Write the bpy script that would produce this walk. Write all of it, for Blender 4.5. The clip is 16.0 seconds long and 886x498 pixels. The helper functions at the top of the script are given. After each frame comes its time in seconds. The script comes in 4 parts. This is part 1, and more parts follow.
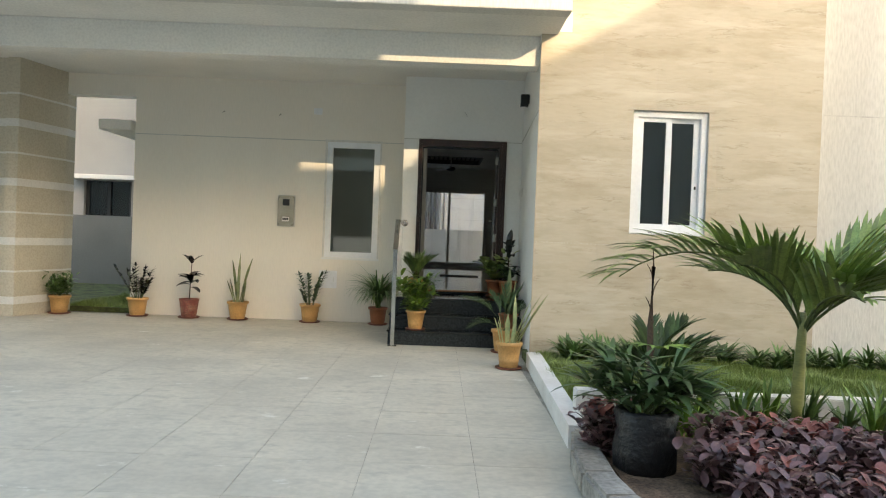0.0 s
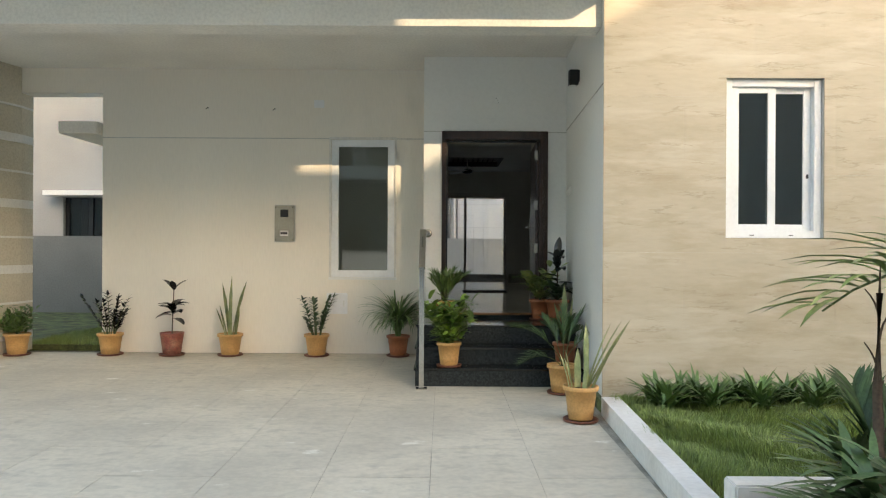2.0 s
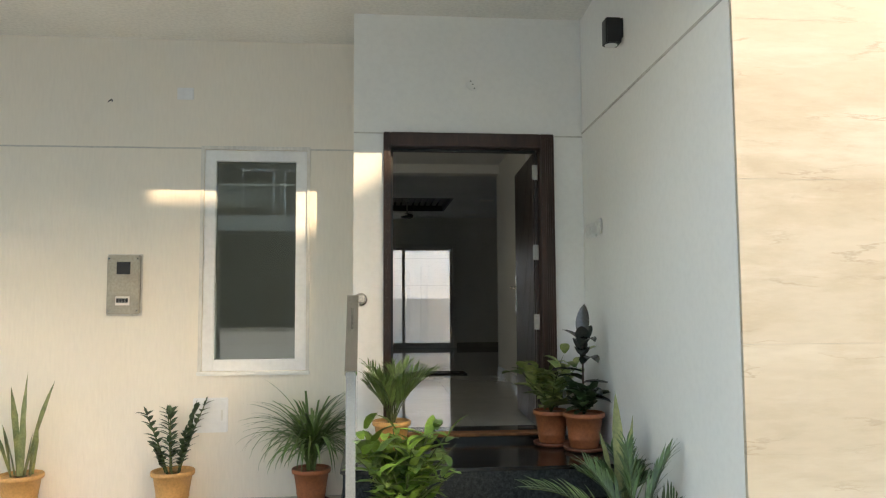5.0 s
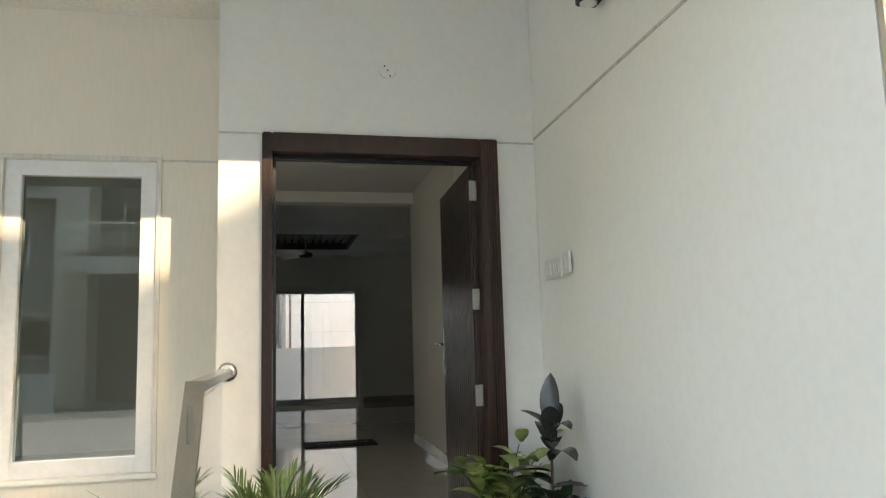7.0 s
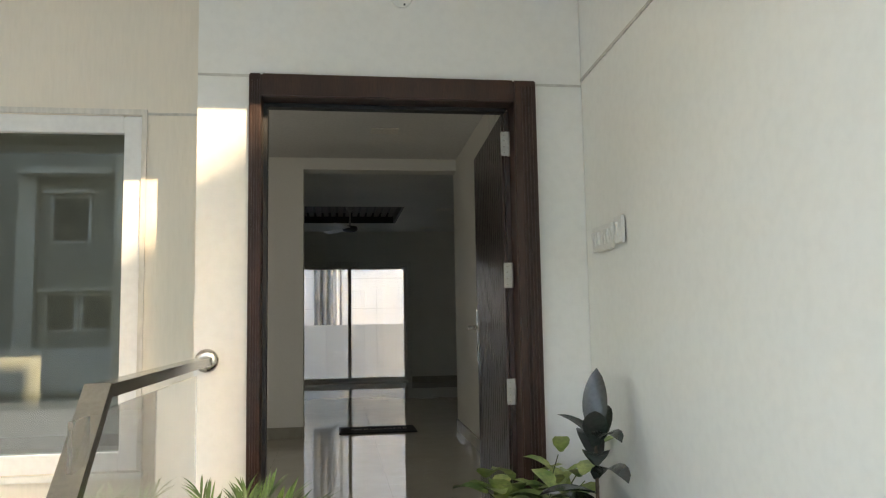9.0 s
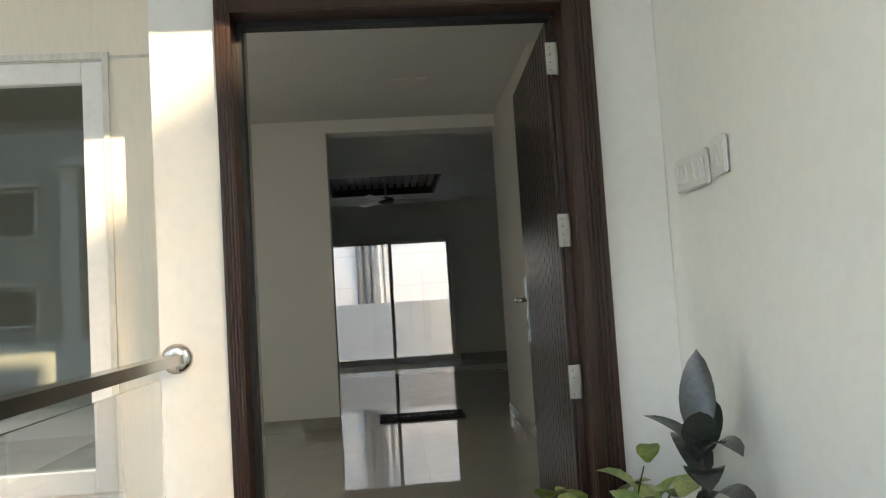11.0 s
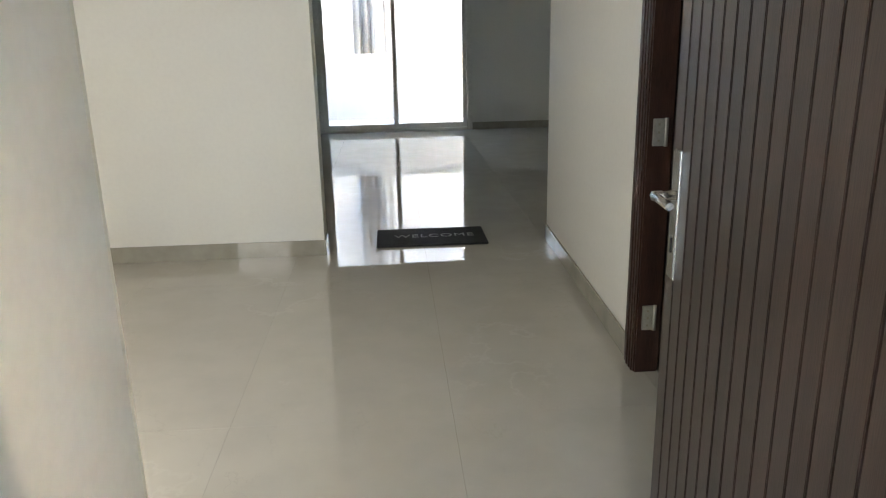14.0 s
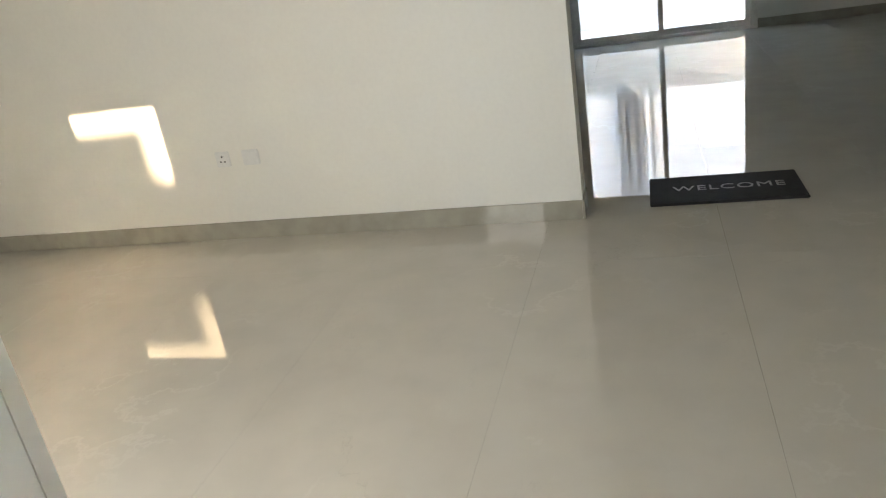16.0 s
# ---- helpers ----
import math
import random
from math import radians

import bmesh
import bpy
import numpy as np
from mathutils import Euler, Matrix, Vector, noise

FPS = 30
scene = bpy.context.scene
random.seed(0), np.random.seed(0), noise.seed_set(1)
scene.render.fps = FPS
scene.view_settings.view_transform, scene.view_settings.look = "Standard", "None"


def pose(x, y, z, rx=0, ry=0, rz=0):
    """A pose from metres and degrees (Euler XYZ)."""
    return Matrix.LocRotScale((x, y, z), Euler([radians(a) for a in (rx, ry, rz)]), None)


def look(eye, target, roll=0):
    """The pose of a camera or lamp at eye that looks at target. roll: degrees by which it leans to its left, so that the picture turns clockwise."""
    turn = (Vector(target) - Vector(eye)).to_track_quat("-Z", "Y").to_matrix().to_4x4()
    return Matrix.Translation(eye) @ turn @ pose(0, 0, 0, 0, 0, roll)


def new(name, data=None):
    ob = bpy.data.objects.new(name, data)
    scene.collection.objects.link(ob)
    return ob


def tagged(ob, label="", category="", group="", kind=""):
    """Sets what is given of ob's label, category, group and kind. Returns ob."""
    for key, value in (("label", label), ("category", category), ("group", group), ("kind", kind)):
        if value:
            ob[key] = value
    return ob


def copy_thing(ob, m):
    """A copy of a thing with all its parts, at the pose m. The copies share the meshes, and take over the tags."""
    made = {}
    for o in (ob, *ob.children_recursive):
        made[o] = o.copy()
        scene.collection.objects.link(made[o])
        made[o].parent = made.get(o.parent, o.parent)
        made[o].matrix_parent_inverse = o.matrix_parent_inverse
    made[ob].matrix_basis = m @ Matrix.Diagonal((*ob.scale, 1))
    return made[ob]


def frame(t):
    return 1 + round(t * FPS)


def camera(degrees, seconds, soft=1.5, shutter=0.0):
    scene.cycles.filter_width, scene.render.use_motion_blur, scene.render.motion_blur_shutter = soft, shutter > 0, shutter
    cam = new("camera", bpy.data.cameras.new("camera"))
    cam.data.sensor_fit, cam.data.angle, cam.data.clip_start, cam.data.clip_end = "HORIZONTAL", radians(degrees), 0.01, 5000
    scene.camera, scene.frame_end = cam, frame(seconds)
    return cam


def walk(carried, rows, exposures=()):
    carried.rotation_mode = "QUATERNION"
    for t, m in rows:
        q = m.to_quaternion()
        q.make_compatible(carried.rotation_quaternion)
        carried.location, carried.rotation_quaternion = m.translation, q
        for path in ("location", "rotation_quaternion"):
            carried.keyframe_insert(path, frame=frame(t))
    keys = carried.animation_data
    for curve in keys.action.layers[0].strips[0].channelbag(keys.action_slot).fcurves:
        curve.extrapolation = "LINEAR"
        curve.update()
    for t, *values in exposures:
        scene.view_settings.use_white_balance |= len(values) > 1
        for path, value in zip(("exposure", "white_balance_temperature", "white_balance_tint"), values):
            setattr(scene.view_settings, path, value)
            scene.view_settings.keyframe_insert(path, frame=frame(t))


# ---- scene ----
cam = camera(61.5, 16.0, 1.15)
PATH = [
    (0, (0.216, 0.558, 1.217), (0.228, 2.558, 1.194), 2.2),
    (0.5, (0.075, 0.996, 1.201), (0.068, 2.996, 1.165), 0.1),
    (1, (0.086, 1.4, 1.228), (0.098, 3.4, 1.236), -1.9),
    (1.5, (-0.036, 1.814, 1.251), (-0.038, 3.814, 1.242), 0.8),
    (2, (-0.081, 2.285, 1.262), (-0.081, 4.285, 1.261), 0.3),
    (2.5, (-0.153, 2.803, 1.202), (-0.149, 4.803, 1.196), 0.4),
    (3, (-0.179, 3.396, 1.132), (-0.046, 5.387, 0.998), -0.0),
    (3.5, (-0.202, 3.987, 1.166), (-0.092, 5.982, 1.091), 0.9),
    (4, (-0.252, 4.593, 1.207), (-0.088, 6.585, 1.275), 0.9),
    (4.2, (-0.236, 4.84, 1.262), (-0.052, 6.829, 1.353), -0.2),
    (6.3, (-0.11, 6.434, 1.472), (0.129, 8.41, 1.663), 0.8),
    (6.5, (-0.092, 6.619, 1.499), (0.234, 8.584, 1.683), -0.5),
    (7, (-0.044, 6.972, 1.53), (0.4, 8.906, 1.784), -1.6),
    (7.5, (0.055, 7.209, 1.564), (0.39, 9.163, 1.827), -0.6),
    (8, (0.101, 7.365, 1.563), (0.491, 9.323, 1.691), -1.6),
    (8.5, (0.142, 7.527, 1.571), (0.532, 9.475, 1.803), 0.3),
    (9, (0.248, 7.577, 1.563), (0.53, 9.547, 1.758), -1.0),
    (9.2, (0.298, 7.601, 1.55), (0.51, 9.589, 1.617), -0.0),
    (11.3, (0.424, 8.51, 1.562), (0.58, 10.5, 1.697), -3.7),
    (11.5, (0.457, 8.681, 1.54), (0.585, 10.673, 1.658), -0.7),
    (12, (0.419, 9.101, 1.608), (0.56, 11.086, 1.801), -2.9),
    (12.5, (0.417, 9.383, 1.704), (0.655, 11.368, 1.662), -1.8),
    (13, (0.447, 9.564, 1.763), (0.619, 11.542, 1.521), -0.2),
    (13.5, (0.413, 9.8, 1.825), (0.481, 11.758, 1.424), -1.9),
    (14, (0.387, 10.01, 1.886), (0.512, 11.925, 1.322), -1.2),
    (14.5, (0.403, 10.263, 1.897), (0.46, 12.185, 1.347), -2.1),
    (15, (0.358, 10.49, 1.88), (0.301, 12.415, 1.339), -1.4),
    (15.5, (0.31, 10.786, 1.87), (0.061, 12.618, 1.107), -7.8),
    (16, (0.275, 11.024, 1.86), (-0.273, 12.803, 1.13), -9.2),
]
EXPOSURES = [(0.0, 2.45, 7400, 9), (3.0, 2.67, 7350, 11), (4.0, 2.88, 7300, 12), (6.5, 3.31, 7600, 13), (9.0, 3.5, 7600, 14), (11.5, 3.76, 7400, 13), (12.5, 4.72, 7150, 8),
             (13.0, 5.0, 7000, 12), (14.0, 5.36, 7000, 14), (15.0, 5.48, 7000, 14), (16.0, 5.48, 7050, 14)]
walk(cam, [(t, look(eye, target, roll)) for t, eye, target, roll in PATH], EXPOSURES)

# ---- world and sun ----
world = bpy.data.worlds.new("sky")
scene.world = world
world.use_nodes = True
wn = world.node_tree
sky = wn.nodes.new("ShaderNodeTexSky")
sky.sky_type = "NISHITA"
sky.sun_disc = False
SUN_DIR = Vector((0.424, -0.906, 0.252)).normalized()
sky.sun_elevation = math.asin(SUN_DIR.z)
sky.sun_rotation = math.atan2(SUN_DIR.x, SUN_DIR.y)
sky.air_density, sky.dust_density = 1.0, 2.5
wn.links.new(sky.outputs[0], wn.nodes["Background"].inputs[0])
wn.nodes["Background"].inputs[1].default_value = 0.15
sun = new("sun", bpy.data.lights.new("sun", "SUN"))
sun.data.energy, sun.data.angle, sun.data.color = 0.65, radians(0.35), (1.0, 0.80, 0.55)
sun.matrix_world = look(SUN_DIR * 50, (0, 0, 0))

F = 0.54          # inner floor
# area lamp added inside the tall hall window, standing in for its sky light
wl = new("window_fill_lamp", bpy.data.lights.new("window_fill_lamp", "AREA"))
wl.data.shape, wl.data.size, wl.data.size_y, wl.data.energy, wl.data.color = "RECTANGLE", 0.56, 1.5, 0.75, (0.97, 0.99, 1.0)
wl.matrix_world = look((-1.02, 11.34, 1.74), (-1.02, 14.0, 1.3))
W = 11.2          # window wall face
D = 10.58         # door wall face
L = 8.2           # stone-clad wall face
Y2 = 14.55        # back wall of the hall
Y3 = 20.48        # back wall of the living room
CEIL = 3.40       # porch ceiling


# ---- materials ----
def mat(name, col, rough=0.6, var=0.12, scale=4.0, fine=60.0, bump=0.15, metal=0.0, stretch=(1, 1, 1), col2=None,
        spec=0.5, coat=0.0, rnd=0.0, island=False, dist=0.004):
    m = bpy.data.materials.new(name)
    m.use_nodes = True
    nt = m.node_tree
    p = nt.nodes["Principled BSDF"]
    p.inputs["Roughness"].default_value = rough
    p.inputs["Metallic"].default_value = metal
    p.inputs["Specular IOR Level"].default_value = spec
    p.inputs["Coat Weight"].default_value = coat
    tc = nt.nodes.new("ShaderNodeTexCoord")
    mp = nt.nodes.new("ShaderNodeMapping")
    mp.inputs["Scale"].default_value = stretch
    geo = nt.nodes.new("ShaderNodeNewGeometry")
    nt.links.new(geo.outputs["Position"], mp.inputs["Vector"])
    n1 = nt.nodes.new("ShaderNodeTexNoise")
    n1.inputs["Scale"].default_value, n1.inputs["Detail"].default_value = scale, 6
    n2 = nt.nodes.new("ShaderNodeTexNoise")
    n2.inputs["Scale"].default_value, n2.inputs["Detail"].default_value = fine, 4
    for n in (n1, n2):
        nt.links.new(mp.outputs[0], n.inputs["Vector"])
    mx = nt.nodes.new("ShaderNodeMixRGB")
    c2 = col2 or tuple(max(0.0, c * (1 - var * 2.2)) for c in col)
    mx.inputs[1].default_value, mx.inputs[2].default_value = (*c2, 1), (*col, 1)
    rp = nt.nodes.new("ShaderNodeValToRGB")
    rp.color_ramp.elements[0].position, rp.color_ramp.elements[1].position = 0.32, 0.62
    nt.links.new(n1.outputs[0], rp.inputs[0])
    nt.links.new(rp.outputs[0], mx.inputs[0])
    m2 = nt.nodes.new("ShaderNodeMixRGB")
    m2.blend_type = "MULTIPLY"
    m2.inputs[0].default_value = min(1.0, var * 2)
    nt.links.new(mx.outputs[0], m2.inputs[1])
    r2 = nt.nodes.new("ShaderNodeValToRGB")
    r2.color_ramp.elements[0].position, r2.color_ramp.elements[1].position = 0.3, 0.6
    nt.links.new(n2.outputs[0], r2.inputs[0])
    nt.links.new(r2.outputs[0], m2.inputs[2])
    out = m2
    if rnd:
        hv = nt.nodes.new("ShaderNodeHueSaturation")
        mr = nt.nodes.new("ShaderNodeMapRange")
        mr.inputs["To Min"].default_value, mr.inputs["To Max"].default_value = 1 - rnd, 1 + rnd
        if island:
            nt.links.new(geo.outputs["Random Per Island"], mr.inputs[0])
        else:
            oi = nt.nodes.new("ShaderNodeObjectInfo")
            nt.links.new(oi.outputs["Random"], mr.inputs[0])
        nt.links.new(mr.outputs[0], hv.inputs["Value"])
        nt.links.new(m2.outputs[0], hv.inputs["Color"])
        out = hv
    nt.links.new(out.outputs[0], p.inputs["Base Color"])
    if bump:
        b = nt.nodes.new("ShaderNodeBump")
        b.inputs["Strength"].default_value, b.inputs["Distance"].default_value = bump, dist
        nt.links.new(n2.outputs[0], b.inputs["Height"])
        nt.links.new(b.outputs[0], p.inputs["Normal"])
    return m


def leaf_mat(name, col, col2, rnd=0.3, rough=0.45):
    m = mat(name, col, rough, 0.15, 9.0, 70.0, 0.1, col2=col2, rnd=rnd, island=True)
    p = m.node_tree.nodes["Principled BSDF"]
    p.inputs["Subsurface Weight"].default_value = 0.0
    p.inputs["Transmission Weight"].default_value = 0.0
    return m


def glass_mat(name, tint, ior=1.5):
    m = bpy.data.materials.new(name)
    m.use_nodes = True
    p = m.node_tree.nodes["Principled BSDF"]
    p.inputs["Base Color"].default_value = (*tint, 1)
    p.inputs["Roughness"].default_value = 0.0
    p.inputs["Transmission Weight"].default_value = 1.0
    p.inputs["IOR"].default_value = ior
    return m


def add_patches(m, col, lo, hi, scale, stretch):
    """Sparse pale spill marks mixed over the base colour."""
    nt = m.node_tree
    p = nt.nodes["Principled BSDF"]
    src = p.inputs["Base Color"].links[0].from_socket
    geo, mp, n = nt.nodes.new("ShaderNodeNewGeometry"), nt.nodes.new("ShaderNodeMapping"), nt.nodes.new("ShaderNodeTexNoise")
    mp.inputs["Scale"].default_value = stretch
    n.inputs["Scale"].default_value, n.inputs["Detail"].default_value, n.inputs["Roughness"].default_value = scale, 8, 0.62
    rp, mx = nt.nodes.new("ShaderNodeValToRGB"), nt.nodes.new("ShaderNodeMixRGB")
    rp.color_ramp.elements[0].position, rp.color_ramp.elements[1].position = lo, hi
    nt.links.new(geo.outputs["Position"], mp.inputs["Vector"])
    nt.links.new(mp.outputs[0], n.inputs["Vector"])
    nt.links.new(n.outputs[0], rp.inputs[0])
    nt.links.new(rp.outputs[0], mx.inputs[0])
    nt.links.new(src, mx.inputs[1])
    mx.inputs[2].default_value = (*col, 1)
    nt.links.new(mx.outputs[0], p.inputs["Base Color"])


def add_lines(m, col, width, scale, stretch, amount):
    """Thin broken veins where a noise crosses its middle value."""
    nt = m.node_tree
    p = nt.nodes["Principled BSDF"]
    src = p.inputs["Base Color"].links[0].from_socket
    geo, mp = nt.nodes.new("ShaderNodeNewGeometry"), nt.nodes.new("ShaderNodeMapping")
    mp.inputs["Scale"].default_value = stretch
    nt.links.new(geo.outputs["Position"], mp.inputs["Vector"])
    n, q = nt.nodes.new("ShaderNodeTexNoise"), nt.nodes.new("ShaderNodeTexNoise")
    n.inputs["Scale"].default_value, n.inputs["Detail"].default_value, n.inputs["Roughness"].default_value = scale, 7, 0.6
    q.inputs["Scale"].default_value, q.inputs["Detail"].default_value = scale * 1.3, 3
    rp, rq = nt.nodes.new("ShaderNodeValToRGB"), nt.nodes.new("ShaderNodeValToRGB")
    el = rp.color_ramp.elements
    el[0].position, el[0].color = 0.5 - width, (0, 0, 0, 1)
    el[1].position, el[1].color = 0.5 + width, (0, 0, 0, 1)
    mid = el.new(0.5)
    mid.color = (amount, amount, amount, 1)
    rq.color_ramp.elements[0].position, rq.color_ramp.elements[1].position = 0.50, 0.62
    mul, mx = nt.nodes.new("ShaderNodeMath"), nt.nodes.new("ShaderNodeMixRGB")
    mul.operation = "MULTIPLY"
    for a in (n, q):
        nt.links.new(mp.outputs[0], a.inputs["Vector"])
    nt.links.new(n.outputs[0], rp.inputs[0])
    nt.links.new(q.outputs[0], rq.inputs[0])
    nt.links.new(rp.outputs[0], mul.inputs[0])
    nt.links.new(rq.outputs[0], mul.inputs[1])
    nt.links.new(mul.outputs[0], mx.inputs[0])
    nt.links.new(src, mx.inputs[1])
    mx.inputs[2].default_value = (*col, 1)
    nt.links.new(mx.outputs[0], p.inputs["Base Color"])


def add_veins(m):
    """Wavy darker beds through a stone."""
    add_patches(m, (0.38, 0.31, 0.21), 0.49, 0.76, 2.2, (0.8, 0.8, 2.8))
    add_patches(m, (0.58, 0.53, 0.43), 0.52, 0.72, 1.7, (0.5, 0.5, 2.6))
    add_lines(m, (0.30, 0.235, 0.16), 0.022, 2.3, (0.7, 0.7, 4.2), 0.6)


M_BEIGE = mat("beige_stucco", (0.80, 0.75, 0.66), 0.85, 0.02, 1.2, 55, 0.3, stretch=(1, 1, 0.16), dist=0.006)
M_WHITE = mat("white_wall_paint", (0.80, 0.80, 0.77), 0.65, 0.018, 0.8, 30, 0.05)
M_GREYWH = mat("off_white_stucco", (0.70, 0.68, 0.63), 0.85, 0.08, 1.1, 50, 0.55, stretch=(1, 1, 0.2), dist=0.006)
M_INNER = mat("inner_wall_paint", (0.79, 0.775, 0.71), 0.6, 0.012, 0.8, 40, 0.03)
M_CEIL = mat("ceiling_paint", (0.74, 0.74, 0.71), 0.75, 0.04, 0.9, 40, 0.06)
M_SOFF = mat("soffit_paint", (0.83, 0.805, 0.745), 0.8, 0.06, 0.9, 40, 0.1)
M_TRAV = mat("travertine", (0.50, 0.44, 0.335), 0.5, 0.03, 1.3, 14, 0.08, stretch=(0.6, 0.6, 2.6), col2=(0.455, 0.395, 0.295), rnd=0.02)
add_veins(M_TRAV)
M_SLAB = mat("drive_slab", (0.62, 0.565, 0.455), 0.7, 0.06, 1.1, 22, 0.2, col2=(0.50, 0.46, 0.375), rnd=0.03, dist=0.002)
add_patches(M_SLAB, (0.44, 0.405, 0.33), 0.50, 0.70, 6.0, (1.0, 1.6, 1.0))
add_patches(M_SLAB, (0.72, 0.69, 0.61), 0.64, 0.70, 2.6, (1.0, 1.7, 1.0))
add_patches(M_SLAB, (0.33, 0.30, 0.25), 0.64, 0.80, 2.7, (1.0, 1.0, 1.0))
M_GROUT = mat("slab_joint", (0.47, 0.435, 0.36), 0.9, 0.2, 3, 60, 0.3)
M_STREET = mat("street_ground", (0.47, 0.44, 0.39), 0.9, 0.2, 0.6, 30, 0.3)
M_GRAN = mat("black_granite", (0.012, 0.014, 0.015), 0.14, 0.3, 30, 180, 0.0, col2=(0.010, 0.012, 0.013))
M_GRANR = mat("rough_black_granite", (0.040, 0.048, 0.050), 0.45, 0.4, 45, 130, 0.2, col2=(0.008, 0.011, 0.012), spec=0.3)
M_TILE = mat("polished_floor_tile", (0.55, 0.52, 0.45), 0.0, 0.03, 0.9, 5, 0.0, col2=(0.52, 0.49, 0.42), rnd=0.012, spec=0.6)
add_lines(M_TILE, (0.62, 0.595, 0.53), 0.012, 1.1, (1, 1, 1), 0.45)
add_lines(M_TILE, (0.42, 0.39, 0.33), 0.004, 1.6, (1.3, 0.8, 1), 0.4)
M_SKIRT = mat("skirting_tile", (0.40, 0.38, 0.315), 0.02, 0.08, 1.5, 9, 0.0)
M_WOOD = mat("dark_stained_wood", (0.062, 0.030, 0.021), 0.33, 0.2, 3.0, 40, 0.25, stretch=(6, 6, 0.5), col2=(0.032, 0.016, 0.012), dist=0.002)
M_FRAME = mat("brown_frame_wood", (0.062, 0.029, 0.020), 0.30, 0.2, 3.0, 40, 0.2, stretch=(6, 6, 0.5), col2=(0.036, 0.017, 0.012), dist=0.002)
M_LEAFD = mat("dark_door_leaf", (0.060, 0.034, 0.027), 0.30, 0.2, 2.5, 60, 0.2, stretch=(6, 6, 0.4), col2=(0.034, 0.019, 0.015), dist=0.001)
M_UPVC = mat("white_upvc", (0.82, 0.83, 0.83), 0.3, 0.03, 2, 30, 0.0)
M_HINGE = mat("satin_steel", (0.50, 0.49, 0.45), 0.45, 0.06, 5, 120, 0.05, metal=0.55)
M_STEEL = mat("brushed_steel", (0.62, 0.60, 0.56), 0.22, 0.05, 4, 120, 0.05, metal=1.0)
M_ALU = mat("grey_aluminium", (0.40, 0.40, 0.39), 0.4, 0.06, 3, 80, 0.0, metal=0.6)
M_BLACK = mat("black_metal", (0.012, 0.012, 0.013), 0.4, 0.1, 4, 60, 0.05)
M_RUBBER = mat("black_rubber_mat", (0.018, 0.018, 0.018), 0.8, 0.2, 15, 150, 0.5)
M_SILV = mat("silver_print", (0.36, 0.36, 0.35), 0.5, 0.2, 40, 150, 0.0)
M_TAN = mat("tan_plastic_pot", (0.64, 0.36, 0.13), 0.5, 0.10, 5, 60, 0.08)
M_ORANGE = mat("terracotta_plastic_pot", (0.40, 0.135, 0.055), 0.5, 0.12, 5, 60, 0.08)
M_RED = mat("worn_red_pot", (0.25, 0.065, 0.045), 0.55, 0.25, 12, 60, 0.2, col2=(0.35, 0.17, 0.11))
M_SAUCER = mat("brown_saucer", (0.22, 0.075, 0.04), 0.5, 0.15, 5, 60, 0.1)
M_SOIL = mat("soil", (0.28, 0.185, 0.12), 0.95, 0.3, 8, 60, 0.8, dist=0.02)
M_KERB = mat("white_kerb_paint", (0.76, 0.74, 0.70), 0.8, 0.05, 2.0, 30, 0.25, col2=(0.66, 0.63, 0.58))
M_STONE = mat("grey_kerb_stone", (0.50, 0.46, 0.40), 0.85, 0.18, 4, 40, 0.6, col2=(0.28, 0.255, 0.22))
M_GREYW = mat("grey_wall_paint", (0.21, 0.205, 0.185), 0.8, 0.08, 1.0, 40, 0.2)
M_BRWALL = mat("striped_wall_beige", (0.56, 0.50, 0.39), 0.85, 0.08, 1.0, 40, 0.3)
M_BAND = mat("white_band", (0.72, 0.70, 0.66), 0.8, 0.06, 1.0, 40, 0.2)
M_METER = mat("grey_meter_case", (0.42, 0.40, 0.33), 0.45, 0.1, 6, 60, 0.05)
M_SWITCH = mat("white_switch_plastic", (0.76, 0.76, 0.73), 0.35, 0.03, 4, 60, 0.0)
M_GRASS = leaf_mat("lawn_blade", (0.29, 0.355, 0.10), (0.17, 0.25, 0.06), 0.5)
M_TURF = mat("turf_soil", (0.16, 0.19, 0.06), 0.95, 0.3, 6, 50, 0.8, col2=(0.06, 0.05, 0.025), dist=0.02)
M_GREEN = leaf_mat("mid_green_leaf", (0.145, 0.235, 0.065), (0.075, 0.145, 0.038))
M_LIME = leaf_mat("bright_green_leaf", (0.21, 0.34, 0.05), (0.12, 0.23, 0.035))
M_DKGRN = leaf_mat("deep_green_leaf", (0.055, 0.11, 0.038), (0.030, 0.068, 0.026))
M_BLKLEAF = leaf_mat("near_black_leaf", (0.022, 0.026, 0.020), (0.028, 0.016, 0.016), 0.25, 0.22)
M_RUBLEAF = leaf_mat("rubber_plant_leaf", (0.045, 0.060, 0.052), (0.065, 0.055, 0.052), 0.25, 0.2)
M_VARIEG = leaf_mat("variegated_leaf", (0.42, 0.47, 0.17), (0.10, 0.21, 0.045), 0.2)
M_SNAKE = leaf_mat("snake_leaf", (0.34, 0.36, 0.15), (0.13, 0.18, 0.075), 0.2)
M_SNAKEP = leaf_mat("pale_snake_leaf", (0.55, 0.55, 0.27), (0.28, 0.35, 0.16), 0.15)
M_PALM = leaf_mat("palm_leaflet", (0.27, 0.36, 0.10), (0.16, 0.25, 0.065), 0.35, 0.35)
M_PALMD = leaf_mat("dark_palm_leaflet", (0.09, 0.155, 0.052), (0.055, 0.105, 0.037), 0.35)
M_PURPLE = leaf_mat("purple_leaf", (0.21, 0.11, 0.11), (0.12, 0.07, 0.07), 0.4, 0.35)
M_PINK = leaf_mat("red_leaf", (0.42, 0.15, 0.12), (0.26, 0.085, 0.07), 0.3)
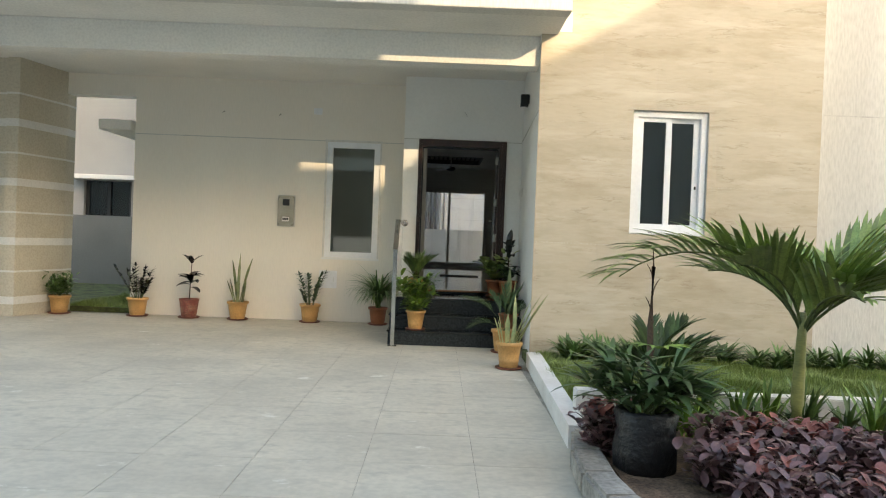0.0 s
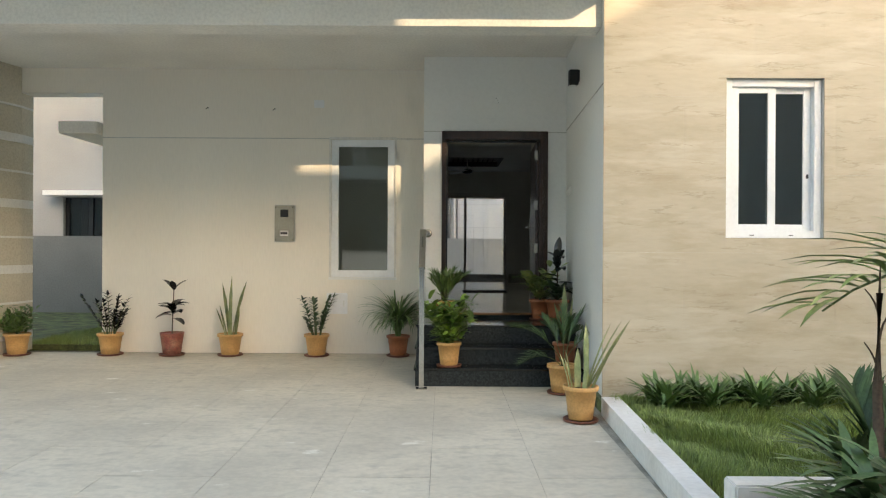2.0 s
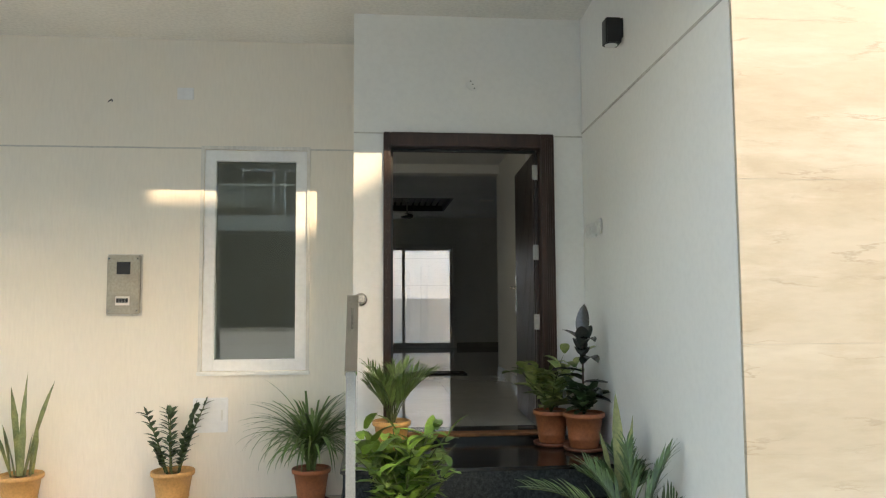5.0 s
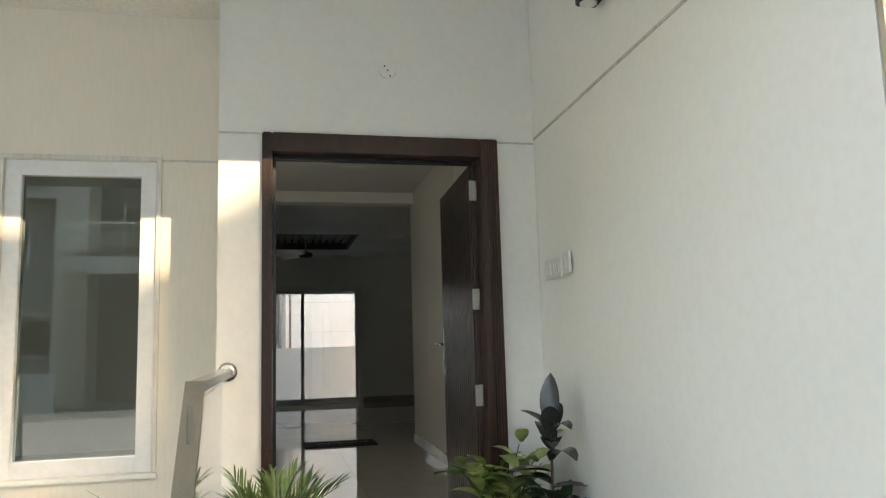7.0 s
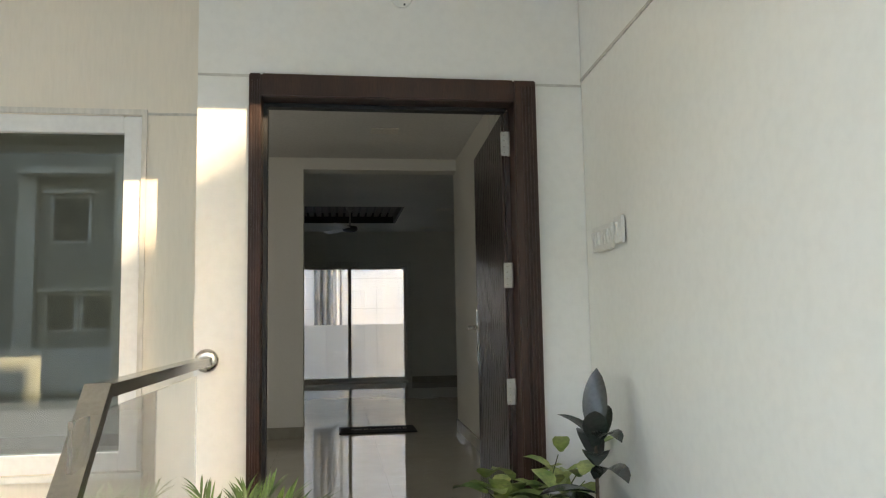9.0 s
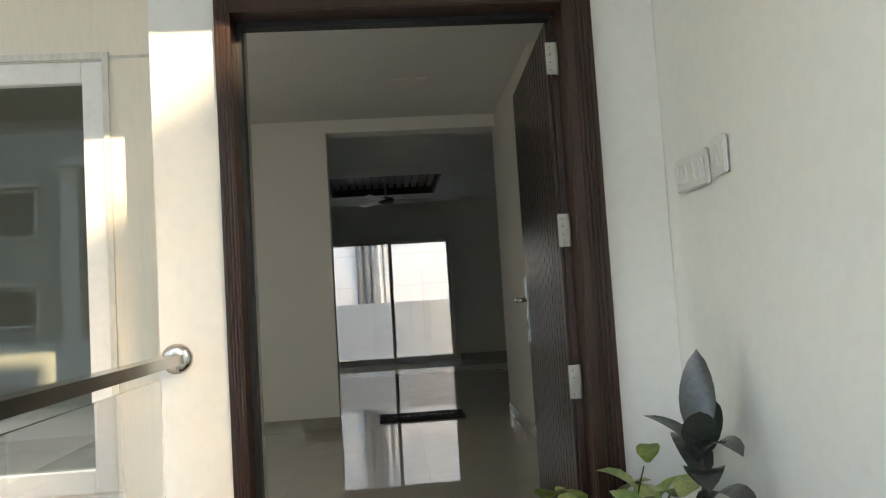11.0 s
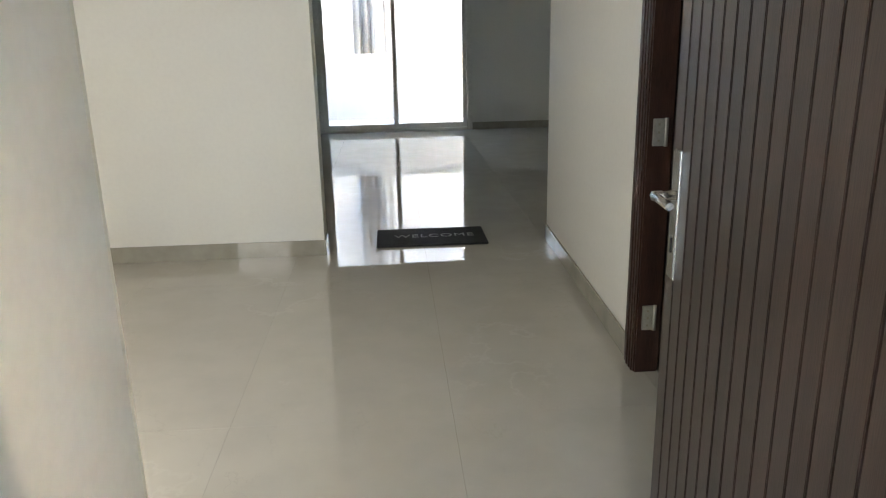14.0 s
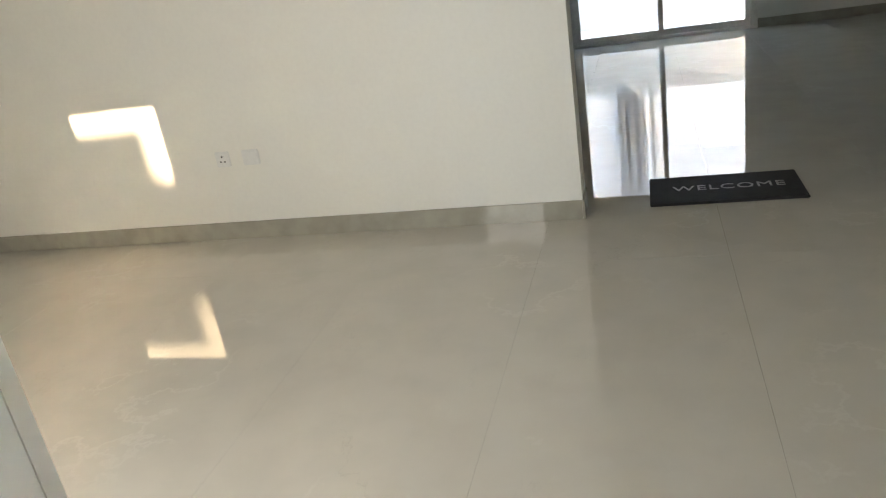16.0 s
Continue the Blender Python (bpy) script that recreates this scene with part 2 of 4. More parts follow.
M_TRUNK = mat("green_palm_shaft", (0.30, 0.31, 0.10), 0.45, 0.12, 4, 40, 0.1, stretch=(1, 1, 3))
M_TRUNKG = mat("ringed_palm_base", (0.30, 0.29, 0.22), 0.8, 0.2, 5, 40, 0.3, stretch=(1, 1, 6))
M_STEM = mat("brown_stem", (0.10, 0.065, 0.04), 0.8, 0.2, 8, 60, 0.3)
M_STEMG = mat("green_stem", (0.12, 0.16, 0.05), 0.6, 0.2, 8, 60, 0.1)
M_BAG = mat("black_grow_bag", (0.012, 0.013, 0.016), 0.45, 0.2, 6, 30, 0.6, dist=0.02)
M_PIPE = mat("grey_pipe", (0.26, 0.26, 0.26), 0.5, 0.1, 4, 40, 0.05)
M_YARD = mat("bright_yard_wall", (0.80, 0.79, 0.78), 0.8, 0.04, 1, 30, 0.1)
M_YARDLOW = mat("yard_low_wall", (0.62, 0.61, 0.60), 0.8, 0.04, 1, 30, 0.1)
M_REDMAT = mat("red_door_mat", (0.36, 0.155, 0.06), 0.9, 0.2, 20, 150, 0.6)
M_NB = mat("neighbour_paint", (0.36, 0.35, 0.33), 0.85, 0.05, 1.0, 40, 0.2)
M_GROOVE = mat("groove_shade_tone", (0.60, 0.585, 0.54), 0.9, 0.1, 3, 40, 0.2)
M_DARKRM = mat("dim_room_shade_tone", (0.30, 0.29, 0.27), 0.8, 0.05, 1, 30, 0.05)
M_SLAT = mat("dark_slat", (0.020, 0.018, 0.017), 0.4, 0.15, 6, 60, 0.1)
M_DGLASS = glass_mat("tinted_glass", (0.40, 0.46, 0.43), 1.52)
M_CLEAR = glass_mat("clear_glass", (0.97, 0.98, 0.98))


# ---- mesh helpers ----
def box(bm, a, b):
    x0, y0, z0 = (min(p, q) for p, q in zip(a, b))
    x1, y1, z1 = (max(p, q) for p, q in zip(a, b))
    v = [bm.verts.new(c) for c in ((x0, y0, z0), (x1, y0, z0), (x1, y1, z0), (x0, y1, z0),
                                   (x0, y0, z1), (x1, y0, z1), (x1, y1, z1), (x0, y1, z1))]
    for f in ((3, 2, 1, 0), (4, 5, 6, 7), (0, 1, 5, 4), (1, 2, 6, 5), (2, 3, 7, 6), (3, 0, 4, 7)):
        bm.faces.new([v[i] for i in f])
    return bm


def boxes(*pairs, bevel=0.0):
    bm = bmesh.new()
    for a, b in pairs:
        box(bm, a, b)
    if bevel:
        bmesh.ops.bevel(bm, geom=bm.edges[:], offset=bevel, segments=2, affect="EDGES", clamp_overlap=True)
    return bm


def prism(pts, z0, z1):
    bm = bmesh.new()
    lo = [bm.verts.new((x, y, z0)) for x, y in pts]
    hi = [bm.verts.new((x, y, z1)) for x, y in pts]
    bm.faces.new(lo[::-1])
    bm.faces.new(hi)
    for i in range(len(pts)):
        j = (i + 1) % len(pts)
        bm.faces.new((lo[i], lo[j], hi[j], hi[i]))
    bmesh.ops.recalc_face_normals(bm, faces=bm.faces[:])
    return bm


def lathe(profile, n=28, bm=None, at=(0, 0, 0)):
    bm = bm or bmesh.new()
    rings = []
    for r, z in profile:
        rings.append([bm.verts.new((at[0] + r * math.cos(2 * math.pi * i / n), at[1] + r * math.sin(2 * math.pi * i / n), at[2] + z)) for i in range(n)])
    for a, b in zip(rings, rings[1:]):
        for i in range(n):
            f = bm.faces.new((a[i], a[(i + 1) % n], b[(i + 1) % n], b[i]))
            f.smooth = True
    bm.faces.new(rings[0][::-1])
    bm.faces.new(rings[-1])
    return bm


def tube(bm, pts, r0, r1=None, n=8):
    """A tapered tube along points."""
    r1 = r0 if r1 is None else r1
    rings = []
    for k, p in enumerate(pts):
        p = Vector(p)
        d = Vector(pts[min(k + 1, len(pts) - 1)]) - Vector(pts[max(k - 1, 0)])
        q = d.to_track_quat("Z", "Y")
        r = r0 + (r1 - r0) * k / max(1, len(pts) - 1)
        rings.append([bm.verts.new(p + q @ Vector((r * math.cos(2 * math.pi * i / n), r * math.sin(2 * math.pi * i / n), 0))) for i in range(n)])
    for a, b in zip(rings, rings[1:]):
        for i in range(n):
            f = bm.faces.new((a[i], a[(i + 1) % n], b[(i + 1) % n], b[i]))
            f.smooth = True
    bm.faces.new(rings[0][::-1])
    bm.faces.new(rings[-1])
    return bm


def mesh_of(name, bm, material):
    me = bpy.data.meshes.new(name)
    bm.to_mesh(me)
    bm.free()
    me.materials.append(material)
    return me


def part(name, bm, material, parent, label="", kind=""):
    ob = new(name, mesh_of(name, bm, material))
    ob.parent = parent
    return tagged(ob, label, "", "", kind)


def solid(name, bm, material, label="", category="", kind="structure", group=""):
    return tagged(new(name, mesh_of(name, bm, material)), label, category, group, kind)


def thing(name, at, label, category, group="", rz=0, kind=""):
    ob = new(name)
    ob.matrix_basis = pose(*at, 0, 0, rz)
    ob.empty_display_size = 0.1
    return tagged(ob, label, category, group, kind)


def wall(x0, x1, y0, y1, z0, z1, holes=(), axis="x"):
    """A wall with openings (a0, a1, zlow, zhigh) along its axis."""
    a0, a1 = (x0, x1) if axis == "x" else (y0, y1)
    cuts = sorted({a0, a1, *(min(max(h[0], a0), a1) for h in holes), *(min(max(h[1], a0), a1) for h in holes)})
    bm = bmesh.new()
    for p, q in zip(cuts, cuts[1:]):
        spans = [(z0, z1)]
        for h in holes:
            if h[0] < (p + q) / 2 < h[1]:
                spans = [s for lo, hi in spans for s in ((lo, min(hi, h[2])), (max(lo, h[3]), hi)) if s[1] - s[0] > 1e-4]
        for lo, hi in spans:
            if axis == "x":
                box(bm, (p, y0, lo), (q, y1, hi))
            else:
                box(bm, (x0, p, lo), (x1, q, hi))
    bmesh.ops.remove_doubles(bm, verts=bm.verts[:], dist=1e-4)
    return bm


# ---- ground and driveway ----
g = boxes(((-250, -250, -0.2), (250, 250, -0.03)))
solid("ground", g, M_STREET, "grey street ground around the house", "ground")
drive = solid("driveway", boxes(((-8.0, -3.0, -0.028), (1.15, 11.2, -0.004))), M_GROUT, "pale concrete slab driveway with stained patches", "driveway")

# ---- outer walls ----
solid("wall_window_side", wall(-4.16, -0.302, W, W + 0.15, 0, CEIL, [(-1.42, -0.665, 0.915, 2.562)]), M_BEIGE,
      "beige scratched stucco wall with a groove", "wall")
solid("wall_lintel_side", boxes(((-5.6, W + 0.002, 3.10), (-4.162, W + 0.25, CEIL))), M_BEIGE, "beige lintel over the side passage", "wall")
solid("wall_door", wall(-0.3, 1.29, D, D + 0.25, 0, CEIL, [(-0.098, 1.08, 0.2, 2.57)]), M_WHITE, "smooth white wall round the front door", "wall")
solid("wall_door_return", boxes(((-0.3, D + 0.252, 0), (-0.138, W + 0.15, CEIL))), M_WHITE, "white return of the door wall", "wall")
solid("wall_porch_side", prism([(1.19, L + 0.021), (1.55, L + 0.021), (1.55, D + 0.3), (1.292, D + 0.3), (1.292, D)], 0, CEIL), M_WHITE,
      "smooth white side wall of the porch", "wall")
solid("wall_stone_side", wall(1.552, 4.1, L + 0.02, L + 0.3, 0, 7.5, [(2.165, 2.945, 1.358, 2.632)]), M_GREYWH, "wall behind the stone cladding", "wall")
solid("wall_far_right", boxes(((4.1, 8.5, 0), (9.5, 8.8, 7.5))), M_GREYWH, "off-white scratched stucco wall", "wall")
solid("wall_porch_end", boxes(((-0.3, D + 0.3, CEIL + 0.02), (1.3, D + 0.6, 7.5))), M_GREYWH, "upper wall above the porch", "wall")
# grooves in the walls, as thin strips on the plaster with the groove's shade in their colour
for nm, a, b in (("groove_beige", (-4.16, W - 0.003, 2.566), (-0.3, W + 0.002, 2.578)), ("groove_door", (-0.3, D - 0.003, 2.562), (-0.1, D + 0.002, 2.572)),
                 ("groove_door", (1.082, D - 0.003, 2.556), (1.288, D + 0.002, 2.566)), ("groove_far", (4.1, 8.496, 2.70), (9.5, 8.502, 2.712))):
    solid("trim_" + nm, boxes((a, b)), M_GROOVE, "narrow groove line in the plaster, its shade put into the colour", "trim")
solid("trim_groove_side", prism([(1.186, L + 0.01), (1.196, L + 0.01), (1.292, D), (1.286, D)], 2.58, 2.592), M_GROOVE, "narrow groove line in the plaster, its shade put into the colour", "trim")

# Upper storey out of view, added to keep sun and sky off the back yard.
solid("wall_upper_storey", boxes(((-3.9, 12.0, 3.62), (9.4, 20.6, 7.4)), ((1.2, 8.52, 3.62), (9.4, 12.0, 7.4))), M_GREYWH, "unseen off-white upper storey of the house, added to shade the yard", "wall")

# ---- porch roof ----
solid("canopy_fascia", boxes(((-9, 7.4, 3.365), (1.36, 7.6, 4.6)), bevel=0.006), M_GREYWH, "off-white projecting canopy edge", "canopy")
solid("ceiling_canopy", boxes(((-9, 7.602, 3.37), (1.355, L + 0.1, 3.6))), M_SOFF, "painted underside of the canopy", "ceiling")
solid("beam_porch", boxes(((-9, 8.302, 3.06), (1.19, 8.56, 3.368))), M_SOFF, "painted drop beam across the porch", "beam")
solid("ceiling_porch", boxes(((-9, 8.2, CEIL), (1.5, W + 0.3, CEIL + 0.2))), M_SOFF, "painted porch ceiling", "ceiling")

# ---- striped boundary wall ----
solid("wall_boundary", prism([(-9, 10.42), (-5.50, 10.42), (-5.50, 10.36), (-5.34, 10.36), (-5.13, 11.2), (-5.13, 11.45), (-9, 11.45)], 0, CEIL), M_BRWALL,
      "beige boundary wall with white horizontal bands", "wall")
for z, h in ((0.16, 0.10), (0.94, 0.10), (1.72, 0.10), (2.50, 0.10), (0.58, 0.025), (1.36, 0.025), (2.14, 0.025), (2.92, 0.025)):
    solid("trim_band", prism([(-8.9, 10.412), (-5.508, 10.412), (-5.508, 10.352), (-5.332, 10.352), (-5.122, 11.198), (-5.122, 11.44), (-8.9, 11.44)], z, z + h), M_BAND,
          "white painted band on the boundary wall", "trim")
solid("ledge_side", boxes(((-4.62, 11.05, 2.60), (-4.162, 12.4, 2.74)), bevel=0.01), M_SOFF, "plain concrete ledge over the passage", "ledge")

# ---- side passage and neighbour ----
solid("lawn_passage", boxes(((-9.0, 11.46, -0.02), (-4.2, 16, 0.05))), M_TURF, "dark grass strip in the side passage", "lawn")
solid("wall_passage", boxes(((-12, 16.0, 0), (-3.9, 16.2, 1.46))), M_GREYW, "dull grey boundary wall", "wall")
solid("wall_passage_side", boxes(((-4.16, W + 0.252, 0), (-3.95, 24, 4.2))), M_GREYWH, "off-white side wall of the house", "wall")
nb = thing("neighbour_house", (-9, 18, 0), "off-white neighbouring house with a corner window", "house")
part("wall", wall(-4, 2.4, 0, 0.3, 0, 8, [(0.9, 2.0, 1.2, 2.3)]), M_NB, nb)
part("wall", boxes(((2.402, 0, 0), (2.9, 6, 8))), M_GREYWH, nb, "brighter return wall")
part("ledge", boxes(((0.7, -0.45, 2.32), (2.5, -0.002, 2.42))), M_SOFF, nb)
nw = part("window", boxes(((0.9, 0.1, 1.2), (0.98, 0.2, 2.3)), ((1.4, 0.1, 1.2), (1.48, 0.2, 2.3)), ((1.92, 0.1, 1.2), (2.0, 0.2, 2.3)), ((0.98, 0.1, 1.2), (1.92, 0.2, 1.26))), M_BLACK, nb)
part("pane", boxes(((0.98, 0.14, 1.26), (1.92, 0.15, 2.3))), M_DGLASS, nw)
part("room", boxes(((0.6, 1.2, 1.0), (2.3, 1.3, 2.6)), ((0.6, 0.31, 1.0), (0.7, 1.2, 2.6)), ((2.3, 0.31, 1.0), (2.38, 1.2, 2.6))), M_FRAME, nb)


# ---- windows ----
def fixed_window(name, x0, x1, z0, z1, y, label, sliding=False):
    w = tagged(new(name), label, "window", "", "structure")
    t = 0.06 if sliding else 0.082
    fr = part("window_frame", boxes(((x0, y - 0.02, z0), (x0 + t, y + 0.07, z1)), ((x1 - t, y - 0.02, z0), (x1, y + 0.07, z1)),
                                    ((x0 + t, y - 0.02, z1 - t), (x1 - t, y + 0.07, z1)), ((x0 + t, y - 0.02, z0), (x1 - t, y + 0.07, z0 + t)), bevel=0.004), M_UPVC, w)
    if sliding:
        xm = (x0 + x1) / 2
        for k, (a, b, dy) in enumerate(((x0 + t, xm + 0.03, 0.003), (xm - 0.03, x1 - t, 0.033))):
            s = 0.062
            sash = part("sash", boxes(((a, y + dy, z0 + t), (a + s, y + dy + 0.025, z1 - t)), ((b - s, y + dy, z0 + t), (b, y + dy + 0.025, z1 - t)),
                                      ((a + s, y + dy, z1 - t - 0.045), (b - s, y + dy + 0.025, z1 - t)), ((a + s, y + dy, z0 + t), (b - s, y + dy + 0.025, z0 + t + 0.05)), bevel=0.003), M_UPVC, w)
            pn = part("pane", boxes(((a + s, y + dy + 0.01, z0 + t + 0.05), (b - s, y + dy + 0.015, z1 - t - 0.045))), M_DGLASS, sash)
            pn.visible_shadow = False
        part("latch", boxes(((x1 - t - 0.040, y + 0.018, 1.84), (x1 - t - 0.022, y + 0.0325, 1.875)), bevel=0.004), M_BLACK, w)
        for xd in (x0 + 0.22, x1 - 0.24):
            part("drain_slot", boxes(((xd - 0.018, y - 0.0215, z0 + 0.018), (xd + 0.018, y - 0.0195, z0 + 0.024))), M_BLACK, w)
    else:
        pn = part("pane", boxes(((x0 + t, y + 0.02, z0 + t), (x1 - t, y + 0.026, z1 - t))), M_DGLASS, w)
        pn.visible_shadow = False
    return w


w1 = fixed_window("window_1", -1.42, -0.665, 0.915, 2.562, W + 0.03, "tall fixed window in a white plastic frame")
part("window_sill", boxes(((-1.45, W - 0.03, 0.885), (-0.635, W + 0.03, 0.913)), bevel=0.004), M_WHITE, w1)
part("architrave", boxes(((-1.445, W - 0.012, 0.915), (-1.422, W - 0.001, 2.59)), ((-0.663, W - 0.012, 0.915), (-0.64, W - 0.001, 2.59)), ((-1.422, W - 0.012, 2.564), (-0.663, W - 0.001, 2.59))), M_GREYWH, w1)
fixed_window("window_2", 2.168, 2.942, 1.361, 2.629, L + 0.062, "white framed two-pane sliding window", True)
# Unseen closing box behind the glass; the room's dimness is put into its colour.
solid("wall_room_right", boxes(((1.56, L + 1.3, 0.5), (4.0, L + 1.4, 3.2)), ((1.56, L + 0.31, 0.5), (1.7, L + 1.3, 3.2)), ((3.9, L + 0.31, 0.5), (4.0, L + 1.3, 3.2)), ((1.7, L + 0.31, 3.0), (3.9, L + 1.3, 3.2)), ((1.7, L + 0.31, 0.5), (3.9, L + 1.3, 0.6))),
      M_DARKRM, "walls added behind the sliding window, the room's dimness in their colour", "wall")


# ---- steps ----
steps = thing("granite_steps", (0, 0, 0), "three black granite steps up to the front door", "steps")
for k, (y, z) in enumerate(((9.09, 0.167), (9.33, 0.327), (9.65, 0.506))):
    z0 = (0, 0.167, 0.327)[k]
    part("riser", boxes(((-0.33, y + 0.015, z0 + (0.001 if k else 0)), (1.215 + 0.012 * k, D - 0.003, z - 0.022))), M_GRANR, steps)
    part("tread", boxes(((-0.345, y, z - 0.021), (1.212 + 0.012 * k, D - 0.002, z)), bevel=0.004), M_GRAN, steps)
part("threshold", boxes(((-0.098, 10.40, 0.507), (1.08, D + 0.25, F)), bevel=0.004), M_GRAN, steps)
mat_red = solid("door_mat", boxes(((0.03, 10.415, F + 0.001), (0.93, 10.56, F + 0.014)), bevel=0.004), M_REDMAT, "narrow reddish brown mat at the door sill", "mat", "thing")

# ---- railing ----
rail = thing("stair_railing", (-0.27, 9.1, 0), "stainless steel stair railing with a glass panel", "railing")
part("post", boxes(((-0.022, -0.13, 0), (0.022, -0.09, 1.10)), bevel=0.003), M_STEEL, rail)
part("base_plate", boxes(((-0.05, -0.16, 0), (0.05, -0.06, 0.008))), M_STEEL, rail)


def bar(p, q, w, h):
    bm = bmesh.new()
    p, q = Vector(p), Vector(q)
    qu = (q - p).to_track_quat("Y", "Z")
    ln = (q - p).length
    box(bm, (-w / 2, 0, -h / 2), (w / 2, ln, h / 2))
    bmesh.ops.transform(bm, matrix=Matrix.Translation(p) @ qu.to_matrix().to_4x4(), verts=bm.verts[:])
    return bm


part("slope_rail", bar((0.0, -0.125, 1.085), (0.0, 0.225, 1.432), 0.056, 0.03), M_STEEL, rail)
part("hand_rail", bar((0, 0.212, 1.425), (0.02, 1.44, 1.43), 0.052, 0.03), M_STEEL, rail)
fl = bmesh.new()
lathe([(0.0, 0), (0.045, 0.0), (0.045, 0.012), (0.030, 0.02), (0.0, 0.02)][1:], 24, fl)
bmesh.ops.transform(fl, matrix=pose(0.02, D - 9.1 - 0.001, 1.43, 90, 0, 0), verts=fl.verts[:])
part("flange", fl, M_STEEL, rail, "polished round wall flange")
gp = part("glass_panel", boxes(((-0.005, 0.05, 0.60), (0.005, 1.36, 1.38))), M_CLEAR, rail)
gp.visible_shadow = False

# ---- front door ----
door = tagged(new("door_1"), "dark brown wooden front door standing open", "door", "", "structure")
for nm, a, b in (("jamb", (-0.098, D - 0.03, F), (-0.05, D + 0.11, 2.57)), ("jamb", (0.985, D - 0.03, F), (1.08, D + 0.11, 2.57)), ("head", (-0.05, D - 0.03, 2.475), (0.985, D + 0.11, 2.57))):
    j = part(nm, boxes((a, b), bevel=0.005), M_FRAME, door)
for x in (-0.088, -0.078, -0.068, -0.058, 1.022, 1.036, 1.050, 1.064):
    part("reed", boxes(((x - 0.004, D - 0.036, F), (x + 0.004, D - 0.029, 2.545)), bevel=0.002), M_FRAME, door)
part("inner_stop", boxes(((-0.049, D + 0.06, F), (-0.032, D + 0.108, 2.474)), ((-0.032, D + 0.06, 2.458), (0.97, D + 0.108, 2.474))), M_BLACK, door)
leaf = part("leaf", boxes(((-0.02, 0, F + 0.008), (0.02, 0.98, 2.465))), M_LEAFD, door)
leaf.matrix_basis = pose(0.985, D + 0.075, 0, 0, 0, -3.0)
for k in range(16):
    y0 = 0.03 + k * 0.058
    part("board", boxes(((-0.0275, y0 + 0.003, F + 0.010), (-0.0205, y0 + 0.055, 2.463)), bevel=0.0015), M_LEAFD, leaf)
part("handle_plate", boxes(((-0.036, 0.885, 1.34), (-0.028, 0.930, 1.63)), bevel=0.003), M_STEEL, leaf, "brushed steel lock plate")
hb = bmesh.new()
tube(hb, [(-0.03, 0.908, 1.53), (-0.085, 0.908, 1.53)], 0.011)
tube(hb, [(-0.078, 0.915, 1.53), (-0.080, 0.80, 1.53)], 0.010, 0.009)
tube(hb, [(0.02, 0.908, 1.53), (0.08, 0.908, 1.53), (0.08, 0.80, 1.53)], 0.010, 0.009)
part("lever", hb, M_STEEL, leaf, "steel lever handle")
part("keyhole", boxes(((-0.0375, 0.903, 1.40), (-0.0362, 0.912, 1.435))), M_BLACK, leaf)
for z in (2.26, 1.70, 1.22, 0.80):
    h = part("hinge", boxes(((0.938, D + 0.033, z), (0.972, D + 0.038, z + 0.105)), bevel=0.001), M_HINGE, door, "steel butt hinge")
    hk = bmesh.new()
    lathe([(0.007, 0), (0.007, 0.105)], 10, hk, (0.973, D + 0.040, z))
    part("hinge_pin", hk, M_HINGE, h)
    for zz in (0.015, 0.04, 0.066, 0.09):
        sc = bmesh.new()
        lathe([(0.004, 0), (0.003, 0.002)], 8, sc)
        bmesh.ops.transform(sc, matrix=pose(0.953, D + 0.033, z + zz, 90, 0, 0), verts=sc.verts[:])
        part("screw", sc, M_METER, h)

# ---- hall ----
XL, XR = -3.75, 1.39
FL1 = solid("floor", boxes(((XL, W + 0.152, 0.3), (3.6, Y3 + 0.2, F - 0.012)), ((-0.136, D + 0.252, 0.3), (3.6, W + 0.152, F - 0.012))), M_SKIRT, "pale grey-beige polished tile floor", "floor")
solid("ceiling_hall", boxes(((XL, W + 0.152, 3.12), (XR + 0.2, Y2, 3.3)), ((-0.136, D + 0.252, 3.12), (XR + 0.2, W + 0.152, 3.3))), M_CEIL, "plain white hall ceiling", "ceiling")
solid("wall_hall_back", wall(XL, XR, Y2, Y2 + 0.2, F - 0.01, 3.118, [(-0.06, XR, F - 0.02, 3.008)]), M_INNER, "cream painted back wall of the hall", "wall")
solid("wall_hall_right", wall(XR, XR + 0.2, D + 0.302, 12.77, F - 0.01, 3.118, [(11.86, 12.77, F - 0.02, 2.62)], "y"), M_INNER, "cream painted side wall of the hall", "wall")
XJ = 1.345        # wall face beside the inner door
solid("wall_hall_skew", prism([(XJ, 12.772), (XR + 0.2, 12.772), (XR + 0.2, Y2 + 0.2), (XR, Y2 + 0.2)], F - 0.01, 3.118), M_INNER, "cream painted side wall beyond the inner door", "wall")
solid("baseboard", prism([(XJ - 0.012, 12.832), (XJ - 0.001, 12.832), (XR - 0.001, Y2 + 0.2), (XR - 0.012, Y2 + 0.2)], F, F + 0.10), M_SKIRT, "grey-beige tile skirting", "baseboard")
solid("wall_hall_left", boxes(((XL - 0.15, W + 0.152, F - 0.01), (XL, Y2 + 0.2, 3.3))), M_INNER, "cream painted end wall of the hall", "wall")
solid("wall_hall_front", wall(XL, -0.302, W + 0.151, W + 0.165, F - 0.01, 3.118, [(-1.42, -0.665, 0.915, 2.562)]), M_INNER, "cream inner face of the window wall", "wall")
